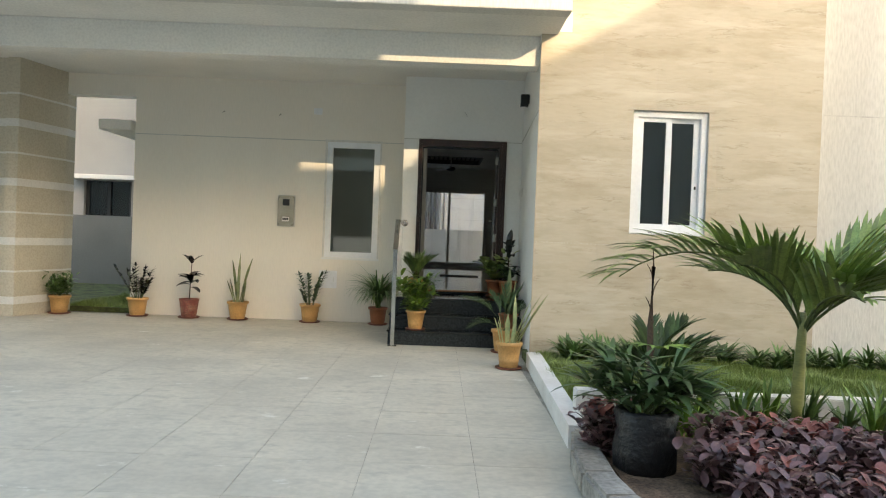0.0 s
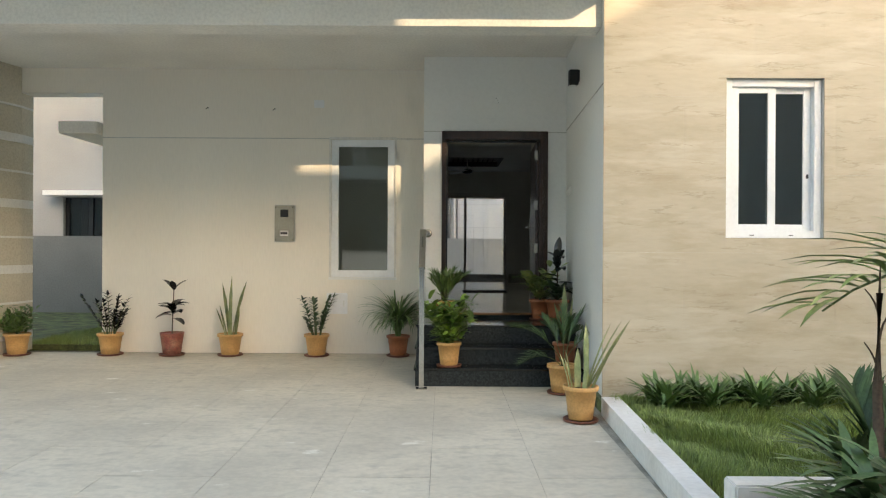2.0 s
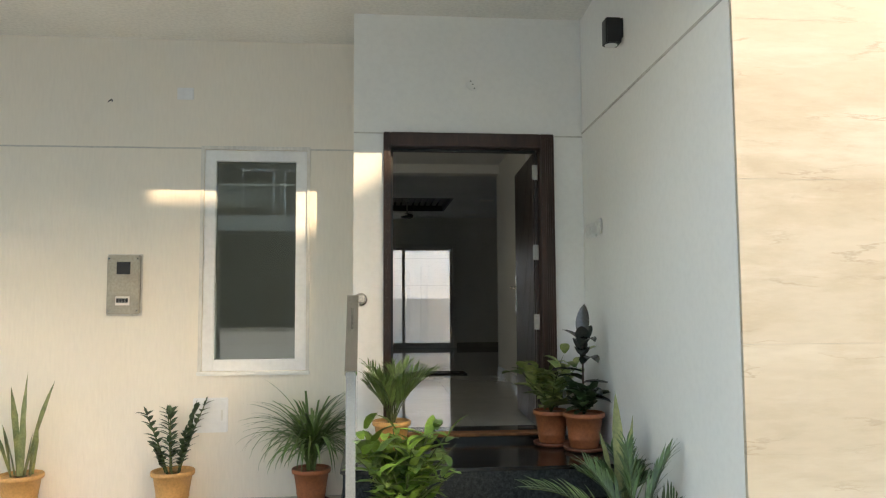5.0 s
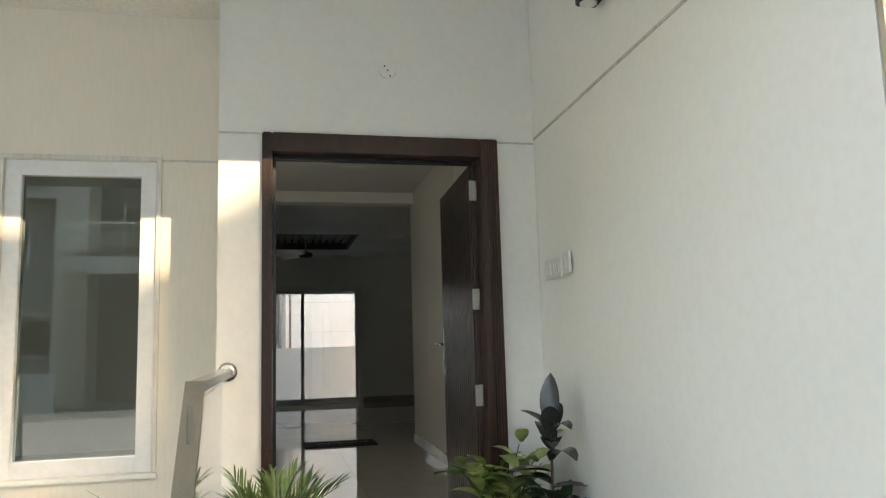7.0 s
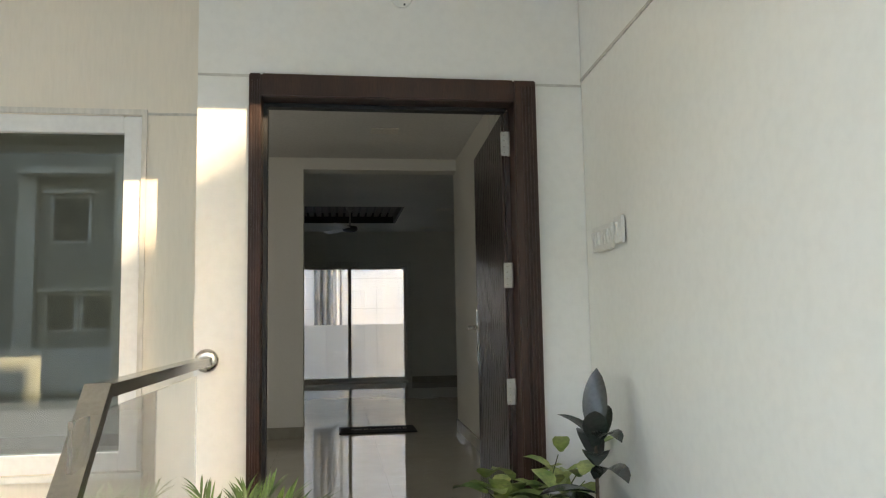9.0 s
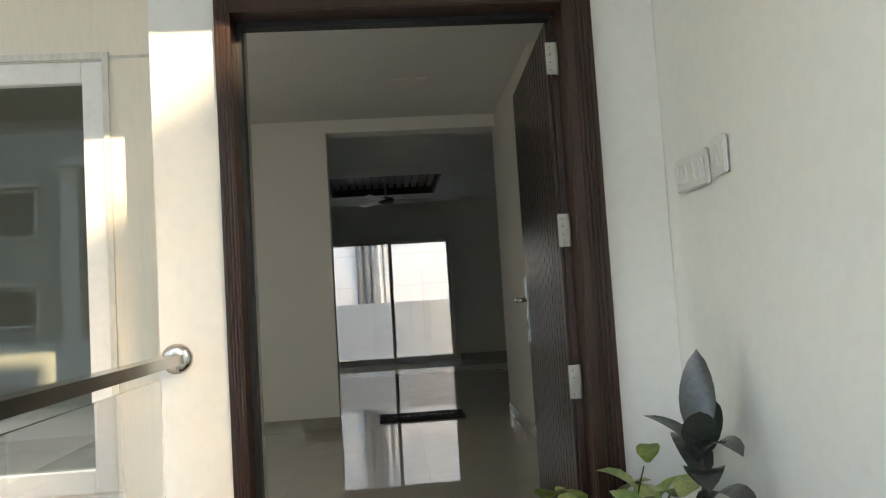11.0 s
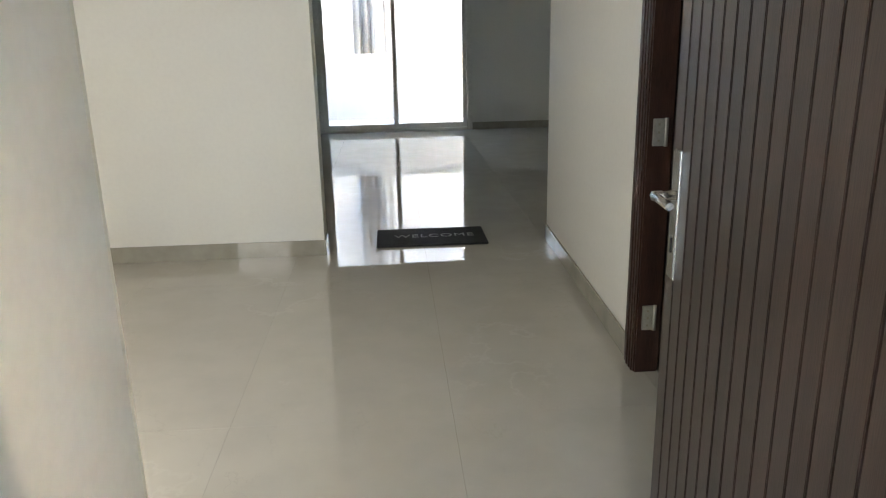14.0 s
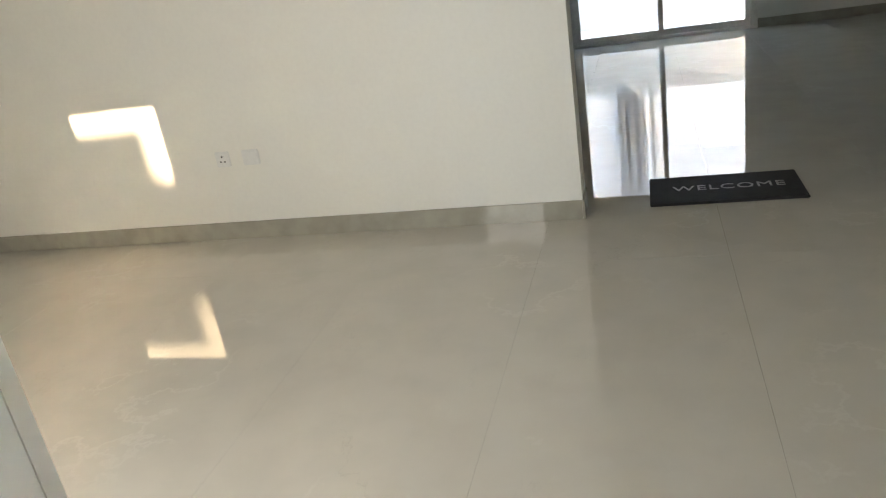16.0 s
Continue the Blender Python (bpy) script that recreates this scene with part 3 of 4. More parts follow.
solid("wall_bedroom", boxes(((3.4, 11.0, F - 0.01), (3.5, 14.5, 3.2)), ((1.572, 11.0, F - 0.01), (3.4, 11.1, 3.2)), ((1.572, 14.4, F - 0.01), (3.4, 14.5, 3.2)), ((1.572, 11.1, 3.12), (3.4, 14.4, 3.2))), M_INNER, "plain walls of the side room", "wall")
for a, b in (((XL, Y2 - 0.012, F), (-0.062, Y2 - 0.001, F + 0.10)), ((-0.061, Y2 - 0.012, F), (-0.05, Y2 + 0.2, F + 0.10)), ((XR - 0.012, D + 0.31, F), (XR - 0.001, 11.80, F + 0.10)),
             ((XL + 0.001, W + 0.27, F), (XL + 0.012, Y2 - 0.012, F + 0.10))):
    solid("baseboard", boxes((a, b), bevel=0.002), M_SKIRT, "grey-beige tile skirting", "baseboard")
solid("trim_left_corner", boxes(((-0.3, W + 0.1515, F), (-0.138, W + 0.166, 3.11))), M_INNER, "painted corner beside the front door", "trim")

d2 = tagged(new("door_2"), "dark brown inner door opened into a side room", "door", "", "structure")
for nm, a, b in (("jamb", (XR - 0.068, 12.70, F), (XR + 0.035, 12.83, 2.62)), ("jamb", (XR - 0.03, 11.80, F), (XR + 0.12, 11.90, 2.62)), ("head", (XR - 0.03, 11.90, 2.54), (XR + 0.12, 12.70, 2.62))):
    part(nm, boxes((a, b), bevel=0.006), M_FRAME, d2)
for k in range(3):
    part("reed", boxes(((XR - 0.072, 12.72 + 0.03 * k, F), (XR - 0.064, 12.735 + 0.03 * k, 2.58)), bevel=0.002), M_FRAME, d2)
l2 = part("leaf", boxes(((0, 0, F + 0.01), (0.86, 0.04, 2.53))), M_WOOD, d2)
l2.matrix_basis = pose(XR + 0.045, 12.71, 0, 0, 0, -2)
for k in range(10):
    part("board", boxes(((0.02 + k * 0.084, -0.006, F + 0.012), (0.098 + k * 0.084, -0.0005, 2.528)), bevel=0.0015), M_WOOD, l2)
for z in (0.73, 1.46, 2.22):
    hg = part("hinge", boxes(((XR - 0.046, 12.688, z), (XR - 0.004, 12.698, z + 0.10)), bevel=0.001), M_HINGE, d2, "steel butt hinge")
    part("hinge_pin", lathe([(0.008, 0), (0.008, 0.104)], 10, None, (XR + 0.002, 12.690, z - 0.002)), M_HINGE, hg)
    for zz_ in (0.02, 0.05, 0.08):
        part("screw", boxes(((XR - 0.030, 12.686, z + zz_ - 0.004), (XR - 0.022, 12.6878, z + zz_ + 0.004))), M_METER, hg)



def outlet(name, x, y, z, label, w=0.085, h=0.085, facing="y", rockers=0, pins=False):
    o = thing(name, (x, y, z), label, "switch" if rockers else "socket", rz=0 if facing == "y" else -90)
    part("plate", boxes(((-w / 2, -0.012, -h / 2), (w / 2, 0, h / 2)), bevel=0.004), M_SWITCH, o)
    for k in range(rockers):
        cx = (k - (rockers - 1) / 2) * 0.028 + (0.0 if rockers < 4 else (0.012 if k >= rockers / 2 else -0.012))
        rk = boxes(((cx - 0.011, -0.02, -0.028), (cx + 0.011, -0.0115, 0.028)), bevel=0.003)
        bmesh.ops.rotate(rk, cent=(0, -0.015, 0), matrix=Matrix.Rotation(0.1, 3, "X"), verts=rk.verts[:])
        part("rocker", rk, M_SWITCH, o)
    if pins:
        for px, pz in ((0, 0.016), (-0.012, -0.012), (0.012, -0.012)):
            pb = bmesh.new()
            lathe([(0.005, 0), (0.005, 0.002)], 10, pb)
            bmesh.ops.transform(pb, matrix=pose(px, -0.0125, pz, 90, 0, 0), verts=pb.verts[:])
            part("pin_hole", pb, M_BLACK, o)
    return o


outlet("wall_socket", -1.965, Y2 - 0.001, 1.005, "white three-pin wall socket", pins=True)
outlet("blank_plate", -1.795, Y2 - 0.001, 1.005, "white blank cover plate", 0.1)
outlet("switch_board", 1.272, 10.32, 1.875, "white board of rocker switches on the porch wall", 0.21, 0.10, "x", 6)
outlet("bell_switch", 1.263, 10.13, 1.885, "white bell push on the porch wall", 0.085, 0.10, "x", 1)

# ---- living room ----
XL3, XR3 = -3.0, 3.4
solid("wall_living_back", wall(XL3, XR3, Y3, Y3 + 0.2, F - 0.01, 3.2, [(-0.60, 1.52, F - 0.02, 2.62)]), M_INNER, "cream back wall with a glazed sliding door", "wall")
solid("wall_living_left", boxes(((XL3 - 0.15, Y2 + 0.2, F - 0.01), (XL3, Y3, 3.3))), M_INNER, "cream side wall of the living room", "wall")
solid("wall_living_right", boxes(((XR3, Y2 + 0.2, F - 0.01), (XR3 + 0.15, Y3, 3.3))), M_INNER, "cream side wall of the living room", "wall")
solid("wall_living_front", boxes(((XR + 0.2, Y2, F - 0.01), (XR3, Y2 + 0.2, 3.15))), M_INNER, "cream front wall of the living room", "wall")
cb = bmesh.new()
for a, b in (((XL3, Y2 + 0.2, 3.15), (-0.35, Y3, 3.3)), ((1.17, Y2 + 0.2, 3.15), (XR3, Y3, 3.3)), ((-0.35, Y2 + 0.2, 3.15), (1.17, 17.7, 3.3)), ((-0.35, 19.4, 3.15), (1.17, Y3, 3.3))):
    box(cb, a, b)
solid("ceiling_living", cb, M_CEIL, "white living room ceiling with a recess", "ceiling")
cof = thing("ceiling_coffer", (0.41, 18.55, 3.15), "dark slatted recessed ceiling panel", "ceiling panel")
part("backing", boxes(((-0.76, -0.85, 0.16), (0.76, 0.85, 0.19))), M_SLAT, cof)
part("side", boxes(((-0.762, -0.85, 0.0), (-0.73, 0.85, 0.16)), ((0.73, -0.85, 0.0), (0.762, 0.85, 0.16)), ((-0.73, 0.82, 0.0), (0.73, 0.852, 0.16)), ((-0.73, -0.852, 0.0), (0.73, -0.82, 0.16))), M_SLAT, cof)
for k in range(13):
    x = -0.70 + k * 0.112
    part("slat", boxes(((x, -0.81, 0.10), (x + 0.075, 0.81, 0.125)), bevel=0.003), M_WOOD, cof)
fan = thing("ceiling_fan", (0.44, 18.55, 3.275), "grey three-blade ceiling fan on a short rod", "fan")
part("rod", lathe([(0.012, -0.28), (0.012, -0.02)], 12), M_ALU, fan)
part("canopy", lathe([(0.02, -0.07), (0.055, -0.03), (0.06, 0)], 20), M_ALU, fan)
part("motor", lathe([(0.05, -0.37), (0.10, -0.355), (0.115, -0.32), (0.10, -0.29), (0.03, -0.275)], 28), M_BLACK, fan)
for a in (5, 125, 245):
    bl = boxes(((0.10, -0.055, -0.325), (0.62, 0.055, -0.319)), bevel=0.002)
    bmesh.ops.rotate(bl, cent=(0, 0, -0.322), matrix=Matrix.Rotation(0.2, 3, "X"), verts=bl.verts[:])
    bmesh.ops.rotate(bl, cent=(0, 0, 0), matrix=Matrix.Rotation(radians(a), 3, "Z"), verts=bl.verts[:])
    part("blade", bl, M_SWITCH, fan)
for x, y, z in ((1.75, 17.9, 3.149), (1.75, 19.9, 3.149), (0.634, 13.5, 3.119)):
    dl = thing("ceiling_cover", (x, y, z), "small blank cover plate on the ceiling", "ceiling plate")
    part("plate", boxes(((-0.11, -0.08, -0.012), (0.11, 0.08, 0)), bevel=0.003), M_SOFF, dl)
for a, b in (((1.522, Y3 - 0.012, F), (XR3, Y3 - 0.001, F + 0.10)), ((XL3, Y3 - 0.012, F), (-0.602, Y3 - 0.001, F + 0.10))):
    solid("baseboard", boxes((a, b), bevel=0.002), M_SKIRT, "grey-beige tile skirting", "baseboard")

sd = tagged(new("door_3"), "grey aluminium framed sliding glass door to the yard", "sliding door", "", "structure")
part("door_frame", boxes(((-0.60, Y3 - 0.02, F), (-0.53, Y3 + 0.1, 2.62)), ((1.45, Y3 - 0.02, F), (1.52, Y3 + 0.1, 2.62)), ((-0.53, Y3 - 0.02, 2.54), (1.45, Y3 + 0.1, 2.62)), ((-0.53, Y3 - 0.02, F), (1.45, Y3 + 0.1, F + 0.035)), bevel=0.004), M_SOFF, sd)
for a, b, dy in ((-0.53, 0.49, 0.0), (0.43, 1.45, 0.045)):
    sash = part("sash", boxes(((a, Y3 + dy, F + 0.036), (a + 0.055, Y3 + dy + 0.035, 2.538)), ((b - 0.055, Y3 + dy, F + 0.036), (b, Y3 + dy + 0.035, 2.538)),
                              ((a + 0.055, Y3 + dy, 2.49), (b - 0.055, Y3 + dy + 0.035, 2.538)), ((a + 0.055, Y3 + dy, F + 0.036), (b - 0.055, Y3 + dy + 0.035, F + 0.10)), bevel=0.003), M_SOFF, sd)
    pn = part("pane", boxes(((a + 0.055, Y3 + dy + 0.015, F + 0.10), (b - 0.055, Y3 + dy + 0.020, 2.49))), M_CLEAR, sash)
    pn.visible_shadow = False

# yard behind
solid("pavement_yard", boxes(((-6, Y3 + 0.2, 0.2), (8, 24.8, F - 0.05))), M_YARDLOW, "pale paved back yard", "yard")
solid("wall_yard_low", boxes(((-6, 22.5, F - 0.05), (8, 22.65, 1.54))), M_YARDLOW, "light grey low compound wall", "wall")
hs = thing("rear_house", (0, 25, 0), "bright white house wall with grey drain pipes", "house")
part("wall", boxes(((-8, 0, 0), (10, 0.3, 6.5))), M_YARD, hs)
for k, (x, r) in enumerate(((-0.20, 0.07), (-0.04, 0.06), (0.10, 0.05), (0.24, 0.035), (0.34, 0.025))):
    pb = bmesh.new()
    tube(pb, [(x, -0.1, 0.3), (x, -0.1, 6.3)], r, n=14)
    part("pipe", pb, M_PIPE if k != 3 else M_YARD, hs)
for z in (1.9, 2.6):
    part("joint_line", boxes(((-8, -0.004, z), (10, 0.001, z + 0.012))), M_YARDLOW, hs)
part("vent_box", boxes(((-1.1, -0.14, 2.0), (-0.85, -0.001, 2.6)), bevel=0.01), M_YARDLOW, hs)

# welcome mat
wm = thing("welcome_mat", (0.625, 14.86, F), "black rubber mat lettered WELCOME", "mat", rz=0)
part("base", boxes(((-0.365, -0.21, 0.001), (0.365, 0.21, 0.014)), bevel=0.004), M_RUBBER, wm)
cu = bpy.data.curves.new("lettering", "FONT")
cu.body, cu.size, cu.align_x, cu.align_y, cu.extrude, cu.space_character = "WELCOME", 0.105, "CENTER", "CENTER", 0.0008, 1.1
cu.materials.append(M_SILV)
tx = new("lettering", cu)
tx.parent = wm
tx.matrix_basis = pose(0.02, 0.0, 0.0155)

# ---- meter box, covers, spot ----
mb = thing("meter_box", (-1.973, W, 1.552), "grey electricity meter case on the beige wall", "meter box")
part("case", boxes(((-0.115, -0.05, -0.215), (0.115, 0, 0.215)), bevel=0.008), M_METER, mb)
part("backplate", boxes(((-0.125, -0.012, -0.225), (0.125, -0.0005, 0.225)), bevel=0.003), M_GREYWH, mb)
part("display", boxes(((-0.045, -0.058, 0.075), (0.05, -0.0502, 0.165)), bevel=0.002), M_BLACK, mb)
part("switch_window", boxes(((-0.05, -0.056, -0.15), (0.05, -0.0502, -0.085)), bevel=0.002), M_SOFF, mb)
for k in range(4):
    part("breaker", boxes(((-0.04 + k * 0.021, -0.064, -0.13), (-0.024 + k * 0.021, -0.0562, -0.10))), M_BLACK, mb)
for x in (-0.10, 0.10):
    for z in (-0.19, 0.19):
        part("screw", boxes(((x - 0.006, -0.054, z - 0.006), (x + 0.006, -0.0502, z + 0.006))), M_STEEL, mb)
cv = thing("access_cover", (-1.345, W, 0.60), "white square access cover low on the wall", "cover")
part("panel", boxes(((-0.125, -0.018, -0.125), (0.125, 0, 0.125)), bevel=0.006), M_UPVC, cv)
part("pull", boxes(((0.075, -0.023, -0.04), (0.09, -0.0182, 0.04)), bevel=0.002), M_SWITCH, cv)
bp = thing("junction_plate", (-1.57, W, 2.985), "white blank junction plate high on the wall", "cover")
part("plate", boxes(((-0.06, -0.01, -0.045), (0.06, 0, 0.045)), bevel=0.003), M_UPVC, bp)
for x, z in ((-2.9, 2.93), (-2.1, 2.92)):
    wr = thing("wire_stub", (x, W, z), "short loose cable stub out of the wall", "wire")
    tb = bmesh.new()
    tube(tb, [(0, 0, 0), (0.005, -0.03, 0.005), (-0.015, -0.045, -0.02)], 0.006, 0.004)
    part("cable", tb, M_BLACK, wr)
sk = thing("socket_hole", (0.52, D, 2.92), "round capped light point above the door", "light point")
rb = lathe([(0.045, 0), (0.042, 0.006)], 20)
bmesh.ops.transform(rb, matrix=pose(0, 0, 0, 90, 0, 0), verts=rb.verts[:])
part("cap", rb, M_WHITE, sk)
for x, z in ((-0.015, 0.02), (0.012, -0.03), (0.0, -0.002)):
    part("hole", boxes(((x - 0.004, -0.008, z - 0.004), (x + 0.004, -0.0062, z + 0.004))), M_BLACK, sk)
sp = thing("wall_spotlight", (1.245, 9.6, 2.87), "black box-shaped wall spotlight, unlit", "spotlight")
part("body", boxes(((-0.10, -0.042, 0), (-0.01, 0.042, 0.15)), bevel=0.006), M_BLACK, sp)
part("bracket", boxes(((-0.0095, -0.03, 0.04), (0.02, 0.03, 0.15))), M_BLACK, sp)
part("lens", lathe([(0.034, -0.002), (0.036, 0.004)], 20, None, (-0.06, 0, -0.003)), M_SWITCH, sp)

# ---- house across the street ----
oh = thing("opposite_house", (0, -9, 0), "pale two-storey house with a glazed balcony across the street", "house")


def stepped_block(pts):
    """A block eight metres deep with the given outline of x and z."""
    bm = prism(pts, 0, 8)
    bmesh.ops.transform(bm, matrix=Matrix(((1, 0, 0, 0), (0, 0, -1, 0), (0, 1, 0, 0), (0, 0, 0, 1))), verts=bm.verts[:])
    bmesh.ops.recalc_face_normals(bm, faces=bm.faces[:])
    return bm


part("wall", boxes(((-30, -8, 0), (-6.55, -0.7, 11.8))), M_NB, oh)
part("wall", boxes(((-6.548, -8, 0), (-5.6, 0, 11.8))), M_BEIGE, oh, "beige wall beside the balcony")
part("wall", boxes(((-5.598, -8, 0), (2.0, -1.6, 11.8))), M_GREYW, oh, "recessed wall behind the balcony")
# Unseen block, made tall to keep the sun off the neighbouring house.
part("wall", boxes(((2.002, -8, 0), (7.65, 0, 14.5))), M_GREYWH, oh, "unseen taller block added to shade the neighbouring house")
# Unseen roof outline, shaped to let only narrow sun strips reach the porch.
part("wall", stepped_block([(7.652, 0), (30, 0), (30, 9.53), (12.09, 9.53), (9.19, 7.48), (8.63, 7.48), (8.63, 7.80), (7.652, 7.80)]), M_GREYWH, oh)
bal = part("balcony", boxes(((-6.15, 0.002, 3.84), (-1.5, 1.3, 4.36)), bevel=0.01), M_SOFF, oh)
part("balcony_rail", boxes(((-6.12, 1.24, 5.33), (-1.5, 1.28, 5.38)), ((-6.12, 0.002, 5.33), (-6.08, 1.24, 5.38))), M_STEEL, bal)
part("balcony_glass", boxes(((-6.10, 1.255, 4.37), (-1.5, 1.265, 5.32))), M_CLEAR, bal).visible_shadow = False
pil = part("pillar", boxes(((-5.9, 0.35, 0), (-5.3, 1.25, 3.838)), bevel=0.01), M_BRWALL, oh)
for z in (0.5, 1.3, 2.1, 2.9):
    part("band", boxes(((-5.908, 0.342, z), (-5.292, 1.258, z + 0.1))), M_BAND, pil)
for x, z, w_, h_ in ((-8.7, 1.45, 0.95, 1.2), (-7.65, 1.45, 1.0, 1.2), (-8.6, 4.2, 1.2, 1.5), (-11.6, 1.45, 1.3, 1.2), (-11.6, 4.2, 1.3, 1.5)):
    wv = part("window", boxes(((x, -0.698, z), (x + w_, -0.62, z + h_)), bevel=0.01), M_UPVC, oh)
    part("pane", boxes(((x + 0.08, -0.619, z + 0.08), (x + w_ - 0.08, -0.612, z + h_ - 0.08))), M_BLACK, wv)
    part("ledge", boxes(((x - 0.1, -0.698, z + h_ + 0.05), (x + w_ + 0.1, -0.25, z + h_ + 0.15))), M_SOFF, wv)
part("eave", boxes(((-9.4, -0.698, 6.3), (-6.6, 0.1, 6.5)), bevel=0.01), M_SOFF, oh)
part("column", boxes(((-9.5, -0.698, 0), (-8.95, -0.35, 6.298)), bevel=0.01), M_BAND, oh)
for x in (-4.9, -3.4):
    dv = part("balcony_door", boxes(((x, -1.598, 4.37), (x + 1.2, -1.53, 6.4)), bevel=0.01), M_UPVC, oh)
    part("pane", boxes(((x + 0.1, -1.529, 4.47), (x + 1.1, -1.522, 6.3))), M_BLACK, dv)
part("entrance_door", boxes(((-4.2, -1.598, 0), (-3.2, -1.53, 2.2)), bevel=0.01), M_WOOD, oh)
solid("wall_street", prism([(-14, -4.1), (-5.1, -4.1), (-5.1, -3.9), (-14, -3.9)], 0, 1.1), M_YARD, "white low compound wall across the street", "wall")
solid("kerb_street", boxes(((-14, -3.898, 0), (-5.0, -3.6, 0.12)), bevel=0.02), M_STONE, "grey kerb along the street", "kerb")


# ---- garden ----
lawn = solid("lawn", boxes(((1.15, 5.562, -0.02), (9.5, L + 0.3, 0.09))), M_TURF, "lawn soil beside the stone wall", "lawn")
solid("flower_bed", boxes(((1.16, 0.5, -0.02), (9.5, 5.42, 0.08))), M_SOIL, "brown soil of the planting bed", "flower bed")
solid("kerb_white", prism([(1.035, 5.0), (1.155, 5.0), (1.265, 7.95), (1.13, 7.95)], 0, 0.14), M_KERB, "white painted kerb along the lawn", "kerb")
solid("planter_wall", boxes(((1.158, 5.42, 0), (9.5, 5.56, 0.27)), bevel=0.008), M_KERB, "white low planter wall across the garden", "planter")


def kerb_stone(p, q, w=0.17, z=0.13):
    p, q = Vector((*p, 0)), Vector((*q, 0))
    d = (q - p).normalized()
    n = Vector((-d.y, d.x, 0)) * w
    return prism([(p.x, p.y), (q.x, q.y), (q.x - n.x, q.y - n.y), (p.x - n.x, p.y - n.y)], 0, z)


kc = [(1.05, 4.99), (0.97, 4.55), (0.95, 4.15), (0.98, 3.8), (1.07, 3.45), (1.22, 3.1), (1.45, 2.8), (1.8, 2.55)]
for a, b in zip(kc, kc[1:]):
    bm = kerb_stone(b, a)
    bmesh.ops.bevel(bm, geom=bm.edges[:], offset=0.018, segments=2, affect="EDGES")
    solid("kerb_stone", bm, M_STONE, "rough grey kerb stone of the curved bed edge", "kerb")

R = random.Random(7)


def rnd(a, b):
    return R.uniform(a, b)


def blade(bm, base, az, tilt, length, width, droop=0.6, seg=5, fold=0.25, shape="lance", twist=0.0):
    """One leaf: a folded strip that leaves base at a tilt from upright and bends over by droop."""
    p = Vector(base)
    side = Vector((-math.sin(az), math.cos(az), 0))
    out = Vector((math.cos(az), math.sin(az), 0))
    rows = []
    for k in range(seg + 1):
        u = k / seg
        a = tilt + droop * u
        d = out * math.sin(a) + Vector((0, 0, 1)) * math.cos(a)
        nrm = out * -math.cos(a) + Vector((0, 0, 1)) * math.sin(a)
        if shape == "lance":
            w = width * (math.sin(math.pi * min(1, 0.12 + 0.88 * u)) ** 0.8) if k < seg else 0.0
        elif shape == "strap":
            w = width * (0.75 + 0.25 * u) * min(1.0, (1 - u) * 3.2)
        else:
            w = width * math.sin(math.pi * (0.04 + 0.96 * u ** 0.85)) ** 0.7 if k < seg else 0.0
        s = (side * math.cos(twist * u) + nrm * math.sin(twist * u)) * (w / 2)
        lift = nrm * (w * fold * 0.5)
        if w < 1e-5:
            rows.append((bm.verts.new(p),))
        else:
            rows.append((bm.verts.new(p - s + lift), bm.verts.new(p), bm.verts.new(p + s + lift)))
        p = p + d * (length / seg)
    for r0, r1 in zip(rows, rows[1:]):
        if len(r0) == 3 and len(r1) == 3:
            for i in (0, 1):
                bm.faces.new((r0[i], r0[i + 1], r1[i + 1], r1[i])).smooth = True
        elif len(r0) == 3:
            for i in (0, 1):
                bm.faces.new((r0[i], r0[i + 1], r1[0])).smooth = True


def curve_pts(base, az, tilt, length, droop, n=8):
    p, pts = Vector(base), [Vector(base)]
    for k in range(n):
        a = tilt + droop * (k / n)
        p = p + (Vector((math.cos(az), math.sin(az), 0)) * math.sin(a) + Vector((0, 0, math.cos(a)))) * (length / n)
        pts.append(p)
    return pts


def frond(bm, stem, base, az, tilt, length, droop, leaflets=22, ll=0.28, lw=0.022, bare=0.18, hang=0.5, r=0.006):
    """A feather palm frond: the rib into stem, the leaflets into bm."""
    pts = curve_pts(base, az, tilt, length, droop, 10)
    tube(stem, pts, r, r * 0.35, 6)
    for k in range(leaflets):
        u = bare + (1 - bare) * k / leaflets
        f = u * 10
        i = min(9, int(f))
        p = pts[i].lerp(pts[i + 1], f - i)
        d = pts[i + 1] - pts[i]
        a = math.atan2(d.y, d.x)
        up = math.atan2(math.hypot(d.x, d.y), d.z)
        ln = ll * (0.55 + 0.9 * math.sin(math.pi * (0.15 + 0.8 * u)) ** 0.8) * rnd(0.85, 1.1)
        for sgn in (1, -1):
            blade(bm, p, a + sgn * (1.15 - 0.65 * u + rnd(-0.08, 0.08)), up * 0.72 + rnd(-0.12, 0.12), ln, lw * rnd(0.8, 1.15), hang + rnd(-0.1, 0.25), 4, 0.35)


